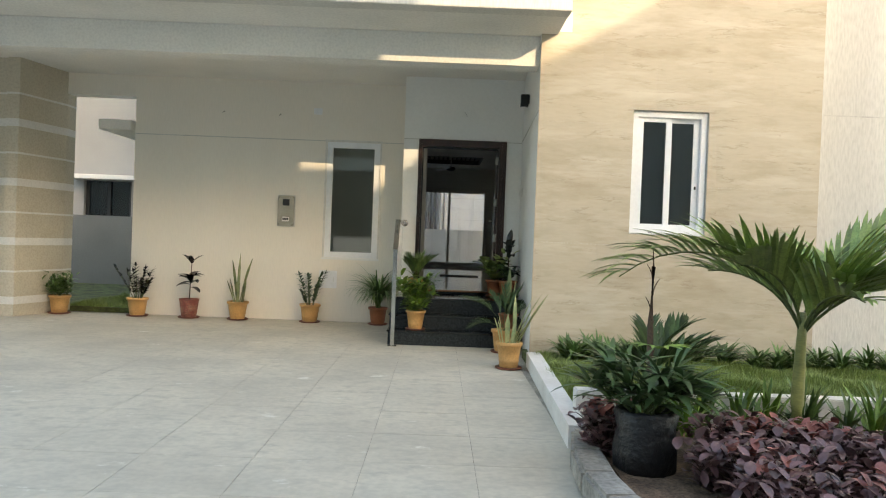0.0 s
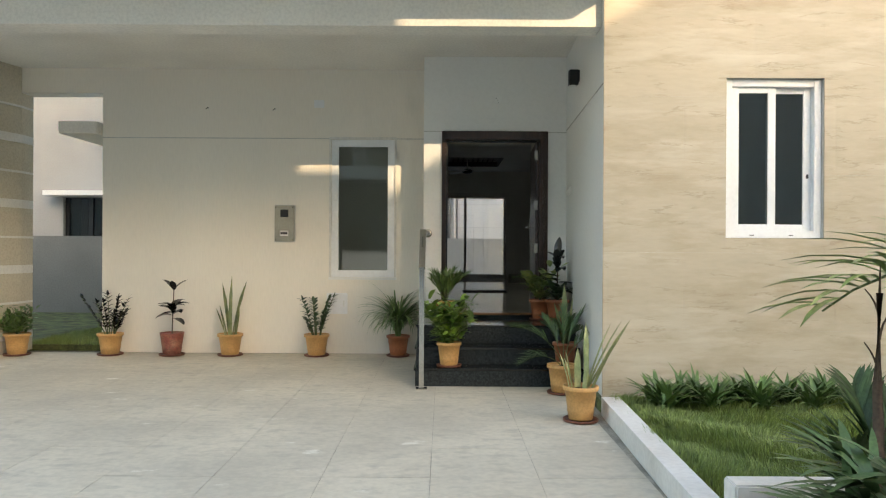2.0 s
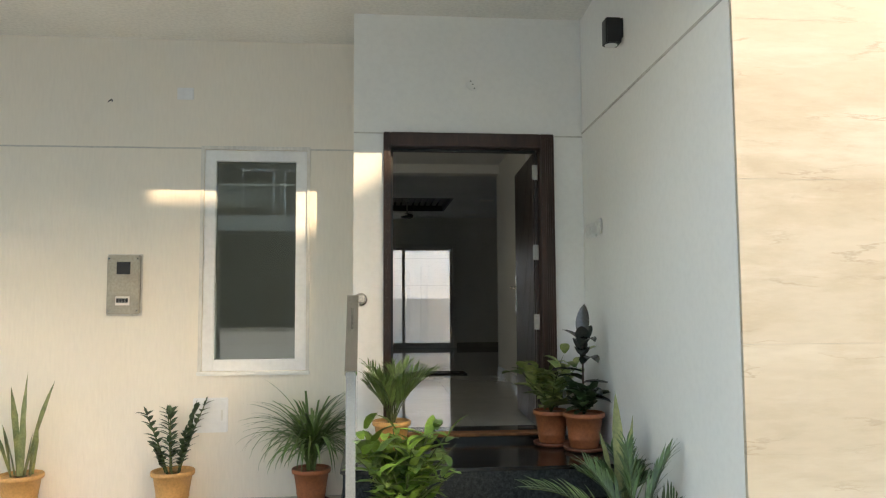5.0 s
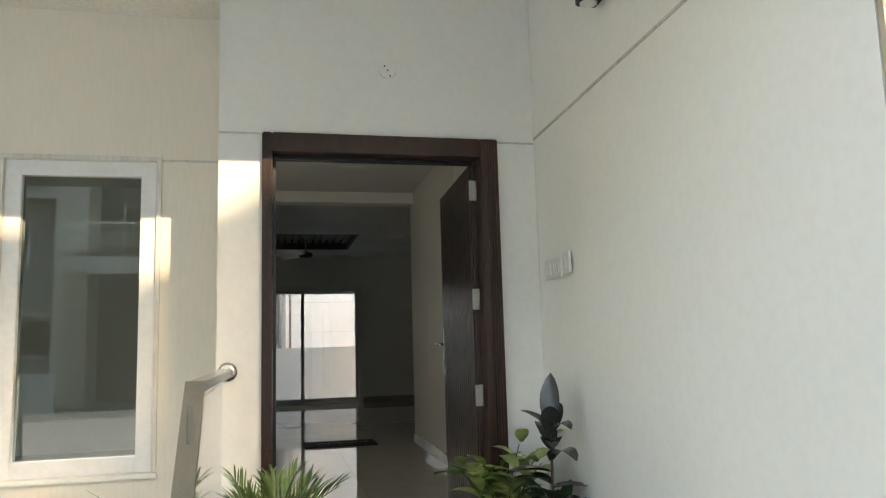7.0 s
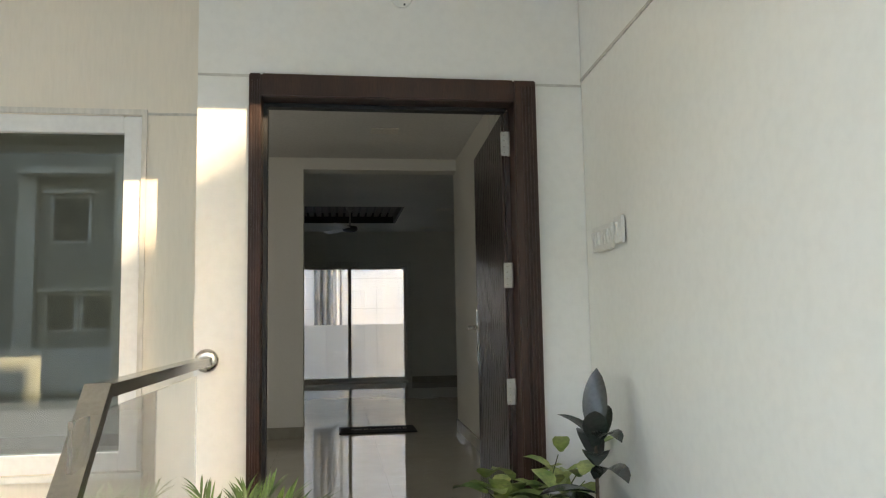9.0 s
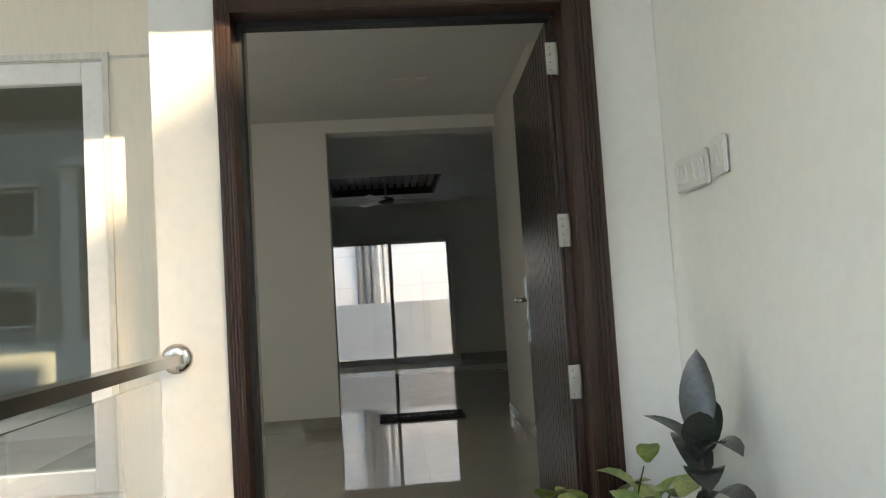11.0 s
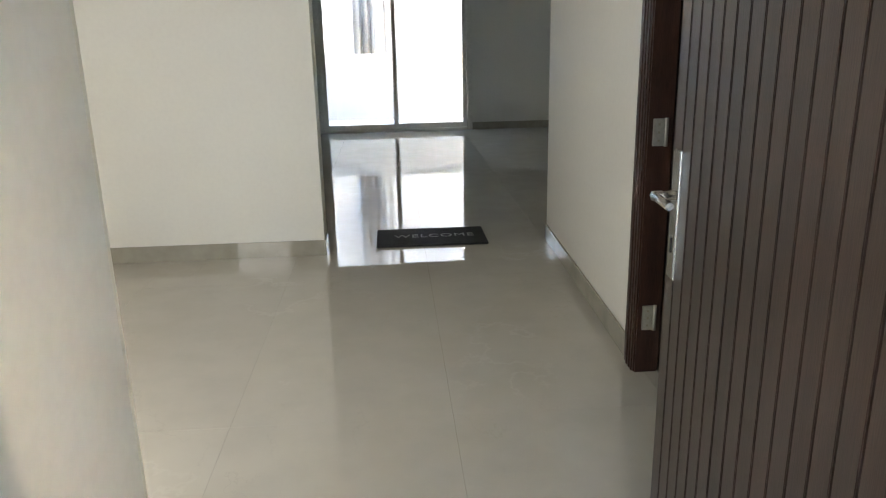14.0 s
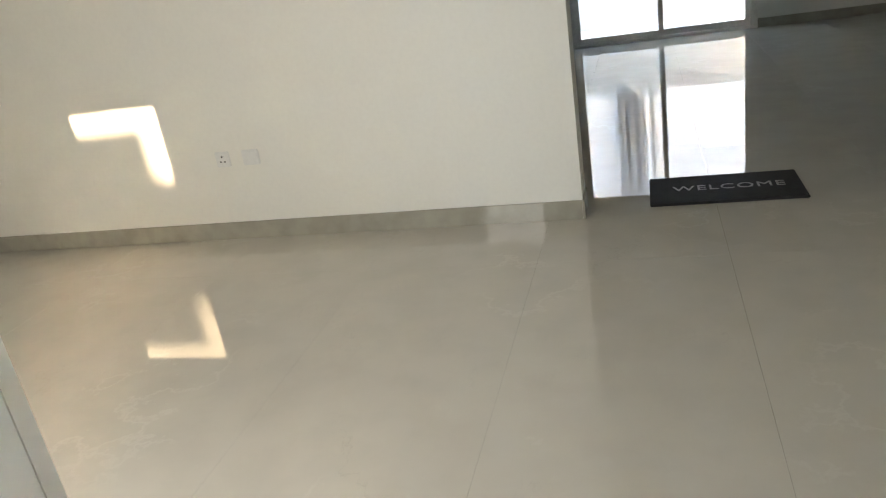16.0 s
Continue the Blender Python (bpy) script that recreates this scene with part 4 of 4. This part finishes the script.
def pot(t, h=0.24, r=0.145, material=None, saucer=True, rim=True):
    material = material or M_TAN
    z = 0.018 if saucer else 0.0
    prof = [(r * 0.66, z), (r * 0.70, z + 0.01), (r * 0.74, z + h * 0.22), (r * 0.765, z + h * 0.24), (r * 0.765, z + h * 0.30), (r * 0.76, z + h * 0.32), (r * 0.90, z + h * 0.86)]
    prof += [(r, z + h * 0.87), (r * 1.02, z + h * 0.90), (r * 1.02, z + h * 0.985), (r, z + h)] if rim else [(r * 0.95, z + h)]
    prof += [(r * 0.88, z + h), (r * 0.86, z + h * 0.93)]
    part("pot", lathe(prof, 32), material, t)
    sb = bmesh.new()
    lathe([(r * 0.85, z + h * 0.86), (r * 0.84, z + h * 0.91), (r * 0.3, z + h * 0.93)], 20, sb)
    part("soil", sb, M_SOIL, t)
    if saucer:
        part("saucer", lathe([(r * 0.80, 0), (r * 0.98, 0.006), (r * 1.02, 0.022), (r * 0.98, 0.024), (r * 0.92, 0.012), (r * 0.4, 0.012)], 28), M_SAUCER, t)
    return z + h * 0.90


def potted(name, at, label, material=None, h=0.24, r=0.145, rim=True):
    t = thing(name, at, label, "potted plant", "potted plants at the entrance")
    return t, pot(t, h, r, material, True, rim)


def snake(t, z, leaves, material):
    for az, x, y, tilt, ln, w in leaves:
        bm = bmesh.new()
        blade(bm, (x, y, z), az, tilt, ln * 1.15, w * 1.15, rnd(-0.05, 0.15), 6, 0.3, "strap", rnd(-0.8, 0.8))
        part("leaf", bm, material, t)


def rubber(t, z, stem_h, spec, material, lean=0.0):
    st = bmesh.new()
    pts = [(0, 0, z - 0.02), (lean * 0.4, 0.0, z + stem_h * 0.5), (lean, 0, z + stem_h)]
    tube(st, pts, 0.008, 0.005, 7)
    part("stem", st, M_STEM, t)
    for u, az, tilt, ln, w, dr in spec:
        bm = bmesh.new()
        blade(bm, (lean * u, 0, z + stem_h * u), az, tilt, ln * 1.15, w * 1.25, dr, 7, 0.3, "oval")
        part("leaf", bm, material, t)


def zz(t, z, n, hmax, material):
    st, lf = bmesh.new(), bmesh.new()
    for k in range(n):
        az = k * 2.4 + rnd(-0.3, 0.3)
        ln = hmax * rnd(0.5, 1.1)
        tilt = rnd(0.0, 0.5)
        pts = curve_pts((0.04 * math.cos(az), 0.04 * math.sin(az), z - 0.02), az, tilt, ln, 0.18, 11)
        tube(st, pts, 0.008, 0.003, 6)
        for i in range(3, 12):
            for sg in (1, -1):
                blade(lf, pts[i], az + sg * rnd(0.9, 1.5), 0.75 + tilt * 0.4 + rnd(-0.2, 0.3), 0.085 * rnd(0.8, 1.15), 0.036, 0.5, 4, 0.25, "oval")
        blade(lf, pts[-1], az, tilt, 0.07, 0.03, 0.2, 4, 0.25, "oval")
    part("stem", st, M_STEMG, t, "", "stuff")
    part("foliage", lf, material, t, "", "stuff")


def grassy(t, z, n, ln, w, material, droop=2.2):
    bm = bmesh.new()
    for k in range(n):
        blade(bm, (rnd(-0.03, 0.03), rnd(-0.03, 0.03), z + rnd(0, 0.08)), rnd(0, 6.283), rnd(0.0, 0.32), ln * rnd(0.6, 1.15), w * rnd(0.8, 1.2), droop * rnd(0.35, 1.1), 9, 0.3)
    part("foliage", bm, material, t, "", "stuff")


def bushy(t, z, n, hgt, spread, ln, w, material, shape="oval", stem_mat=None):
    lf, st = bmesh.new(), bmesh.new()
    for k in range(max(5, n // 9)):
        az = rnd(0, 6.283)
        tip = curve_pts((0, 0, z), az, rnd(0.05, 0.6), hgt * rnd(0.6, 1.0), 0.5, 6)
        tube(st, tip, 0.004, 0.002, 5)
        for j in range(9):
            p = tip[min(6, 1 + j * 5 // 8)]
            blade(lf, p + Vector((rnd(-spread, spread), rnd(-spread, spread), rnd(-0.02, 0.03))), rnd(0, 6.283), rnd(0.5, 1.4), ln * rnd(0.7, 1.2), w * rnd(0.8, 1.2), 0.7, 4, 0.3, shape)
    part("stem", st, stem_mat or M_STEMG, t, "", "stuff")
    part("foliage", lf, material, t, "", "stuff")


def small_palm(t, z, n, ln, material, leaflets=16, ll=0.16, lw=0.014, spread=0.5, droop=1.4):
    lf, st = bmesh.new(), bmesh.new()
    for k in range(n):
        frond(lf, st, (rnd(-0.02, 0.02), rnd(-0.02, 0.02), z), k * 2.4 + rnd(-0.3, 0.3), rnd(0.02, spread), ln * rnd(0.6, 1.1), rnd(0.4, droop), leaflets, ll, lw, 0.35, 0.5, 0.004)
    part("stem", st, M_STEMG, t, "", "stuff")
    part("foliage", lf, material, t, "", "stuff")


PY = 10.98
t, z = potted("potted_fern", (-5.02, 10.93, 0), "bushy grey-green plant in a tan pot by the passage")
bushy(t, z, 320, 0.36, 0.10, 0.11, 0.035, M_GREEN)
t, z = potted("potted_zz_plant", (-3.96, PY, 0), "dark upright plant in a tan pot against the wall")
zz(t, z, 9, 0.50, M_BLKLEAF)
t, z = potted("potted_rubber_plant", (-3.24, PY, 0), "dark-leaved plant in a worn red pot", M_RED, 0.25, 0.145, False)
rubber(t, z, 0.52, [(1.0, 0.3, 0.7, 0.17, 0.085, 0.5), (1.0, 2.9, 0.7, 0.17, 0.085, 0.5), (1.0, 4.7, 0.4, 0.12, 0.06, 0.5), (0.62, 0.4, 1.0, 0.17, 0.09, 0.9), (0.6, 3.0, 1.0, 0.18, 0.09, 0.9), (0.55, 4.6, 0.9, 0.18, 0.10, 0.9),
                    (0.5, 5.6, 1.1, 0.16, 0.09, 1.1), (0.52, 2.1, 0.9, 0.15, 0.08, 1.0), (0.42, 3.6, 1.3, 0.18, 0.10, 1.0), (0.35, 5.9, 1.6, 0.16, 0.09, 0.8), (0.6, 1.2, 0.7, 0.16, 0.09, 0.9)]
       + [(rnd(0.42, 0.66), rnd(0, 6.283), rnd(0.8, 1.5), rnd(0.12, 0.17), rnd(0.07, 0.09), rnd(0.3, 0.9)) for k in range(9)], M_BLKLEAF, 0.02)
t, z = potted("potted_snake_plant", (-2.56, PY, 0), "tall banded snake plant in a tan pot")
snake(t, z, [(1.5, 0, 0, 0.02, 0.62, 0.05), (2.6, -0.02, 0.02, 0.16, 0.54, 0.045), (0.6, 0.03, 0, 0.2, 0.58, 0.045), (3.4, -0.07, 0, 0.12, 0.32, 0.045), (0.2, 0.06, 0.02, 0.1, 0.34, 0.045), (3.3, -0.05, -0.03, 0.3, 0.30, 0.04),
             (0.1, 0.04, -0.04, 0.16, 0.28, 0.045), (1.5, -0.02, 0.05, 0.05, 0.36, 0.05), (4.0, -0.06, 0.04, 0.18, 0.30, 0.04), (5.5, 0.05, 0.05, 0.2, 0.31, 0.04)], M_SNAKE)
t, z = potted("potted_zz_plant", (-1.55, PY, 0), "glossy dark green plant in a tan pot")
zz(t, z, 8, 0.46, M_DKGRN)
t, z = potted("potted_spider_plant", (-0.60, PY + 0.01, 0), "arching strap-leaved plant in a terracotta pot", M_ORANGE, 0.23, 0.135)
grassy(t, z, 210, 0.66, 0.018, M_GREEN, 2.9)
t, z = potted("potted_money_plant", (-0.02, 9.20, 0.168), "bright green leafy plant in a tan pot on the bottom step", M_TAN, 0.21, 0.115)
bushy(t, z - 0.03, 240, 0.48, 0.045, 0.17, 0.05, M_LIME, "lance")
bushy(t, z - 0.03, 90, 0.50, 0.05, 0.13, 0.055, M_GREEN)
t, z = potted("potted_palm", (-0.06, 9.95, 0.507), "feathery young palm in a tan pot on the landing", M_TAN, 0.2, 0.11)
small_palm(t, z, 18, 0.38, M_GREEN, 13, 0.11, 0.009, 0.38, 1.0)
t, z = potted("potted_rubber_plant", (1.115, 10.06, 0.507), "tall dark rubber plant in a terracotta pot on the landing", M_ORANGE, 0.21, 0.125)
rubber(t, z, 0.47, [(1.0, 1.0, 0.22, 0.19, 0.07, 0.1), (0.93, 2.5, 0.8, 0.14, 0.07, 0.5), (0.92, 4.4, 0.45, 0.12, 0.068, 0.3), (0.9, 0.8, 0.6, 0.15, 0.07, 0.4), (0.88, 5.0, 0.5, 0.15, 0.07, 1.9),
                    (0.8, 1.6, 0.5, 0.16, 0.07, 1.3), (0.76, 4.4, 0.6, 0.16, 0.075, 1.9), (0.66, 5.0, 0.7, 0.17, 0.075, 1.8), (0.56, 3.3, 1.3, 0.19, 0.07, 0.5), (0.42, 0.1, 1.5, 0.20, 0.07, 0.4), (0.45, 2.2, 1.2, 0.18, 0.075, 0.8),
                    (0.3, 5.0, 1.2, 0.18, 0.08, 0.9), (0.3, 3.8, 1.3, 0.18, 0.08, 0.9), (0.25, 0.8, 1.3, 0.18, 0.08, 0.8), (0.2, 5.8, 1.3, 0.17, 0.08, 0.9)], M_RUBLEAF)
bushy(t, z, 45, 0.16, 0.03, 0.16, 0.07, M_DKGRN)
t, z = potted("potted_dumb_cane", (0.96, 10.25, 0.507), "cream and green leaved plant in a terracotta pot on the landing", M_ORANGE, 0.2, 0.115)
bushy(t, z, 99, 0.40, 0.03, 0.15, 0.08, M_VARIEG)
t, z = potted("potted_palm", (1.06, 9.22, 0.168), "dark feathery palm in a terracotta pot on the bottom step", M_ORANGE, 0.21, 0.115)
small_palm(t, z, 12, 0.32, M_PALMD, 15, 0.08, 0.011, 0.6, 1.0)
snake(t, z, [(1.5, 0, 0.03, 0.05, 0.5, 0.05), (0.3, 0.04, 0.03, 0.1, 0.4, 0.045), (2.8, -0.03, 0.03, 0.12, 0.34, 0.045)], M_SNAKE)
t, z = potted("potted_areca_palm", (0.965, 8.80, 0), "thin-stemmed palm in a tan pot beside the steps", M_TAN, 0.24, 0.13)
lf, st = bmesh.new(), bmesh.new()
for az, tl, ln, dr in ((3.0, 0.35, 0.62, 1.3), (3.4, 0.75, 0.42, 1.6), (0.2, 0.12, 0.52, 0.5), (1.4, 0.1, 0.55, 0.6), (0.4, 0.45, 0.50, 1.0), (2.2, 0.15, 0.50, 0.9)):
    frond(lf, st, (rnd(-0.02, 0.02), rnd(-0.02, 0.02), z), az, tl, ln, dr, 18, 0.12, 0.009, 0.4, 0.5, 0.004)
part("stem", st, M_STEMG, t, "", "stuff")
part("foliage", lf, M_PALMD, t, "", "stuff")
t, z = potted("potted_snake_plant", (0.935, 7.75, 0), "pale yellow-green snake plant in a tan pot by the kerb", M_TAN, 0.245, 0.128)
snake(t, z, [(0.1, 0.05, 0, 0.42, 0.50, 0.05), (0.05, 0.06, 0.02, 0.55, 0.52, 0.045), (0.1, 0.04, -0.03, 0.30, 0.46, 0.05), (3.2, -0.07, 0, 0.12, 0.26, 0.05), (3.0, -0.09, -0.03, 0.2, 0.24, 0.045), (1.5, -0.02, 0.02, 0.02, 0.26, 0.05),
             (1.5, 0.05, 0.05, 0.06, 0.42, 0.04), (2.8, -0.06, 0.04, 0.25, 0.20, 0.05), (0.6, 0.02, -0.05, 0.15, 0.22, 0.05), (0.3, 0.08, -0.02, 0.5, 0.38, 0.04)], M_SNAKEP)

# ---- bagged palm in the bed ----
t = thing("bagged_palm", (1.32, 4.38, 0.07), "dense dark fan palm in a black grow bag", "palm")
bg = lathe([(0.135, 0), (0.155, 0.02), (0.16, 0.12), (0.15, 0.22), (0.16, 0.30), (0.15, 0.325), (0.12, 0.30)], 26)
for v in bg.verts:
    v.co += v.normal * 0.0 + Vector((rnd(-0.008, 0.008), rnd(-0.008, 0.008), rnd(-0.006, 0.006)))
part("grow_bag", bg, M_BAG, t)
lf, st = bmesh.new(), bmesh.new()
for k in range(38):
    az = rnd(0, 6.283)
    pts = curve_pts((rnd(-0.08, 0.08), rnd(-0.08, 0.08), 0.28), az, rnd(0.05, 1.1), rnd(0.08, 0.32), 0.5, 5)
    tube(st, pts, 0.005, 0.003, 5)
    for j in range(8):
        blade(lf, pts[-1], az + (j - 3.5) * 0.42 + rnd(-0.1, 0.1), rnd(0.6, 1.5), rnd(0.18, 0.29), 0.036 * rnd(0.7, 1.2), rnd(0.4, 0.9), 5, 0.25)
part("stem", st, M_STEMG, t, "", "stuff")
part("foliage", lf, M_PALMD, t, "", "stuff")
lf, st = bmesh.new(), bmesh.new()
for j in range(7):
    blade(lf, (-0.02, -0.22, 0.66), 4.7 + (j - 3) * 0.45, 1.2, 0.17, 0.042, 0.6, 5, 0.25)
part("young_leaf", lf, M_LIME, t, "light green young fan leaf")
st.free()

# ---- half-dead thin palm behind the bag ----
t = thing("dried_palm", (1.50, 4.98, 0.07), "thin half-dead palm with a dry brown stem", "palm")
trunk = bmesh.new()
tube(trunk, [(0, 0, 0), (0.004, 0, 0.35), (-0.006, 0, 0.7), (0.0, 0, 1.04)], 0.026, 0.012, 10)
for k in range(9):
    zk = 0.45 + 0.07 * k
    tube(trunk, curve_pts((0, 0, zk), k * 2.1, 0.15, rnd(0.06, 0.14), rnd(0.1, 0.8), 4), 0.006, 0.002, 5)
part("trunk", trunk, M_STEM, t, "dry fibrous brown stem")
lf, st = bmesh.new(), bmesh.new()
for az, tl, ln, dr in ((0.1, 0.9, 0.62, 1.0), (0.5, 0.35, 0.45, 0.9), (5.9, 0.5, 0.42, 1.0), (1.4, 0.4, 0.4, 0.8), (3.3, 0.7, 0.3, 1.0)):
    frond(lf, st, (0, 0, 0.36), az, tl, ln, dr, 18, 0.16, 0.022, 0.2, 0.35)
part("frond_rib", st, M_STEMG, t, "", "stuff")
part("fronds", lf, M_PALMD, t, "", "stuff")

# ---- young palm ----
t = thing("young_palm", (2.40, 5.0, 0.07), "young palm with a smooth green crown shaft", "palm tree")
tr = bmesh.new()
tube(tr, [(0, 0, 0), (0, 0, 0.05), (0, 0, 0.10), (0, 0, 0.13)], 0.046, 0.044, 18)
part("trunk_base", tr, M_TRUNKG, t, "grey ringed trunk base")
tr = bmesh.new()
tube(tr, [(0, 0, 0.131), (0.0, 0, 0.25), (0.005, 0, 0.5), (0.01, 0, 0.66), (0.012, 0, 0.8)], 0.044, 0.022, 18)
part("crown_shaft", tr, M_TRUNK, t)
lf, st = bmesh.new(), bmesh.new()
for az, tl, ln, dr in ((3.15, 0.42, 1.36, 1.95), (3.6, 0.25, 0.75, 1.5), (2.4, 0.4, 0.75, 1.4), (0.1, 0.48, 1.2, 1.0), (5.95, 0.62, 1.1, 1.55), (0.9, 0.45, 0.85, 1.2), (4.9, 0.35, 0.62, 1.7), (5.5, 0.45, 0.8, 1.6)):
    frond(lf, st, (0.012, 0, 0.66), az, tl, ln, dr, 27, 0.34, 0.036, 0.2, 0.5, 0.011)
part("frond_rib", st, M_STEMG, t, "", "stuff")
part("fronds", lf, M_PALM, t, "", "stuff")


# ---- bed plants ----
def shrub(name, at, label, material, n, hgt, spread, ln, w, group, tips=None):
    t = thing(name, at, label, "shrub", group)
    bushy(t, 0.0, n, hgt, spread, ln, w, material, "oval", M_STEM)
    if tips:
        bm = bmesh.new()
        for k in range(10):
            a = rnd(0, 6.283)
            blade(bm, (rnd(-0.1, 0.1), rnd(-0.1, 0.1), hgt * rnd(0.75, 0.95)), a, rnd(0.4, 1.2), ln, w, 0.6, 4, 0.3, "oval")
        part("young_leaves", bm, tips, t, "reddish young leaves", "stuff")
    return t


def lily(name, at, label, n, ln, w, material, group, dr=1.2):
    t = thing(name, at, label, "plant", group)
    bm = bmesh.new()
    for k in range(n):
        blade(bm, (rnd(-0.04, 0.04), rnd(-0.04, 0.04), rnd(0, 0.06)), k * 2.4 + rnd(-0.3, 0.3), rnd(0.1, 1.0), ln * rnd(0.7, 1.15), w * rnd(0.8, 1.2), dr * rnd(0.5, 1.0), 6, 0.35)
    part("foliage", bm, material, t, "", "stuff")
    return t


masters = [shrub("purple_shrub", (2.05 + 0.3 * k, 3.95, 0.07), "low purple-leaved shrub in the planting bed", M_PURPLE, 300, 0.29, 0.075, 0.078, 0.042, "purple shrubs", M_PINK if k else None) for k in range(3)]
for k in range(70):
    x, y = rnd(1.5, 4.2), rnd(3.5, 4.55)
    if math.hypot(x - 1.34, y - 4.38) < 0.29 or (x < 1.62 and y < 3.9) or math.hypot(x - 2.4, y - 5.0) < 0.2:
        continue
    copy_thing(masters[k % 3], pose(x, y, 0.07, 0, 0, rnd(0, 360)) @ Matrix.Scale(1, 4))
for x, y in ((1.22, 4.75), (1.17, 4.62)):
    copy_thing(masters[1], pose(x, y, 0.07, 0, 0, rnd(0, 360)))
lm = [lily("border_lily", (1.55 + 0.35 * k, 7.7, 0.085), "dark green strap-leaved border plant along the wall", 46, 0.27, 0.03, M_GREEN, "border plants") for k in range(3)]
for k in range(16):
    copy_thing(lm[k % 3], pose(2.6 + 0.22 * k + rnd(-0.05, 0.05), 7.75 + rnd(-0.16, 0.14), 0.085, 0, 0, rnd(0, 360)))
for k in range(7):
    copy_thing(lm[k % 3], pose(1.48 + 0.2 * k + rnd(-0.05, 0.05), 7.86 + rnd(-0.08, 0.05), 0.085, 0, 0, rnd(0, 360)))
bl = [lily("bed_lily", (1.75 + 0.4 * k, 5.22, 0.075), "bright green broad-bladed plant before the planter wall", 16, 0.32, 0.034, M_LIME if k == 1 else M_GREEN, "bed plants", 0.6) for k in range(3)]
for k in range(16):
    copy_thing(bl[k % 3], pose(1.5 + 0.2 * k + rnd(-0.06, 0.06), 5.15 + rnd(-0.18, 0.14), 0.075, 0, 0, rnd(0, 360)))


def grass_patch(x0, x1, y0, y1, z, n, seed, edge=None):
    """Short grass as loose triangles."""
    q = np.random.default_rng(seed)
    x, y = q.uniform(x0, x1, n), q.uniform(y0, y1, n)
    a, h, b = q.uniform(0, 6.283, n), q.uniform(0.03, 0.075, n), q.uniform(0, 6.283, n)
    clump = 0.5 + 0.5 * np.sin(x * 7.3 + 2.1 * np.sin(y * 5.1)) * np.sin(y * 8.7 + 1.7 * np.sin(x * 4.3))
    h = h * (0.45 + 0.95 * clump)
    b = b * 0.35 + 3.0 * np.sin(x * 3.1 + y * 2.3)
    lean = q.uniform(0.0, 0.06, n)
    co = np.empty((n, 3, 3))
    co[:, 0] = np.c_[x - 0.004 * np.cos(a), y - 0.004 * np.sin(a), np.full(n, z)]
    co[:, 1] = np.c_[x + 0.004 * np.cos(a), y + 0.004 * np.sin(a), np.full(n, z)]
    co[:, 2] = np.c_[x + lean * np.cos(b), y + lean * np.sin(b), z + h]
    me = bpy.data.meshes.new("grass")
    me.from_pydata(co.reshape(-1, 3).tolist(), [], np.arange(3 * n).reshape(-1, 3).tolist())
    me.materials.append(M_GRASS)
    return tagged(new("grass", me), "short uneven green lawn grass", "grass", "", "stuff")


grass_patch(1.21, 4.6, 5.60, 8.1, 0.088, 90000, 3)
grass_patch(-5.2, -4.2, 11.47, 13.5, 0.048, 9000, 4)

# ---- stone cladding panels ----
clad = solid("cladding", boxes(((1.19, L + 0.016, 0.0), (4.1, L + 0.0195, 1.0))), M_TRAV, "horizontally veined beige stone cladding", "cladding")
WIN = (2.165, 2.945, 1.358, 2.632)


def clip_rects(x0, x1, z0, z1):
    a, b, c, d = WIN
    if x1 <= a or x0 >= b or z1 <= c or z0 >= d:
        return [(x0, x1, z0, z1)]
    out = []
    if x0 < a:
        out.append((x0, a, z0, z1))
    if x1 > b:
        out.append((b, x1, z0, z1))
    lo, hi = max(x0, a), min(x1, b)
    if z0 < c:
        out.append((lo, hi, z0, c))
    if z1 > d:
        out.append((lo, hi, d, z1))
    return out


for row in range(10):
    zb = row * 0.62
    x = 1.19 - (0.55 if row % 2 else 0.0)
    while x < 4.1:
        xa, xb = max(x, 1.19), min(x + 1.2, 4.1)
        if xb - xa > 0.02:
            for r0 in clip_rects(xa, xb, zb, zb + 0.62):
                g = 0.0004
                part("panel", boxes(((r0[0] + g, L + rnd(0, 0.0012), r0[2] + g), (r0[1] - g, L + 0.0155, r0[3] - g))), M_TRAV, clad)
        x += 1.2

# ---- driveway slabs ----
slab = mesh_of("slab", boxes(((0.0012, 0.0012, -0.0035), (0.5988, 0.5988, 0.0)), bevel=0.0008), M_SLAB)
for i in range(11):
    for j in range(19):
        ob = new("slab", slab)
        ob.parent = drive
        ob.matrix_basis = pose(1.055 - 0.6 * (i + 1), 11.19 - 0.6 * (j + 1), rnd(-0.0008, 0.0004))

# ---- inner floor tiles ----
tile = mesh_of("tile", boxes(((0.0004, 0.0004, -0.012), (0.7996, 1.5996, 0.0))), M_TILE)
for i in range(-6, 4):
    for j in range(7):
        x, y = 0.57 + 0.8 * i, 10.86 + 1.6 * j
        if x + 0.8 > 3.6 or (x < -0.3 and y < 11.3):
            continue
        ob = new("tile", tile)
        ob.parent = FL1
        ob.matrix_basis = pose(x, y - 0.03, F)
half = mesh_of("tile", boxes(((0.0004, 0.0004, -0.012), (0.7996, 1.058, 0.0))), M_TILE)
for i in range(-5, -1):
    ob = new("tile", half)
    ob.parent = FL1
    ob.matrix_basis = pose(0.57 + 0.8 * i - 0.0, 11.37, F)
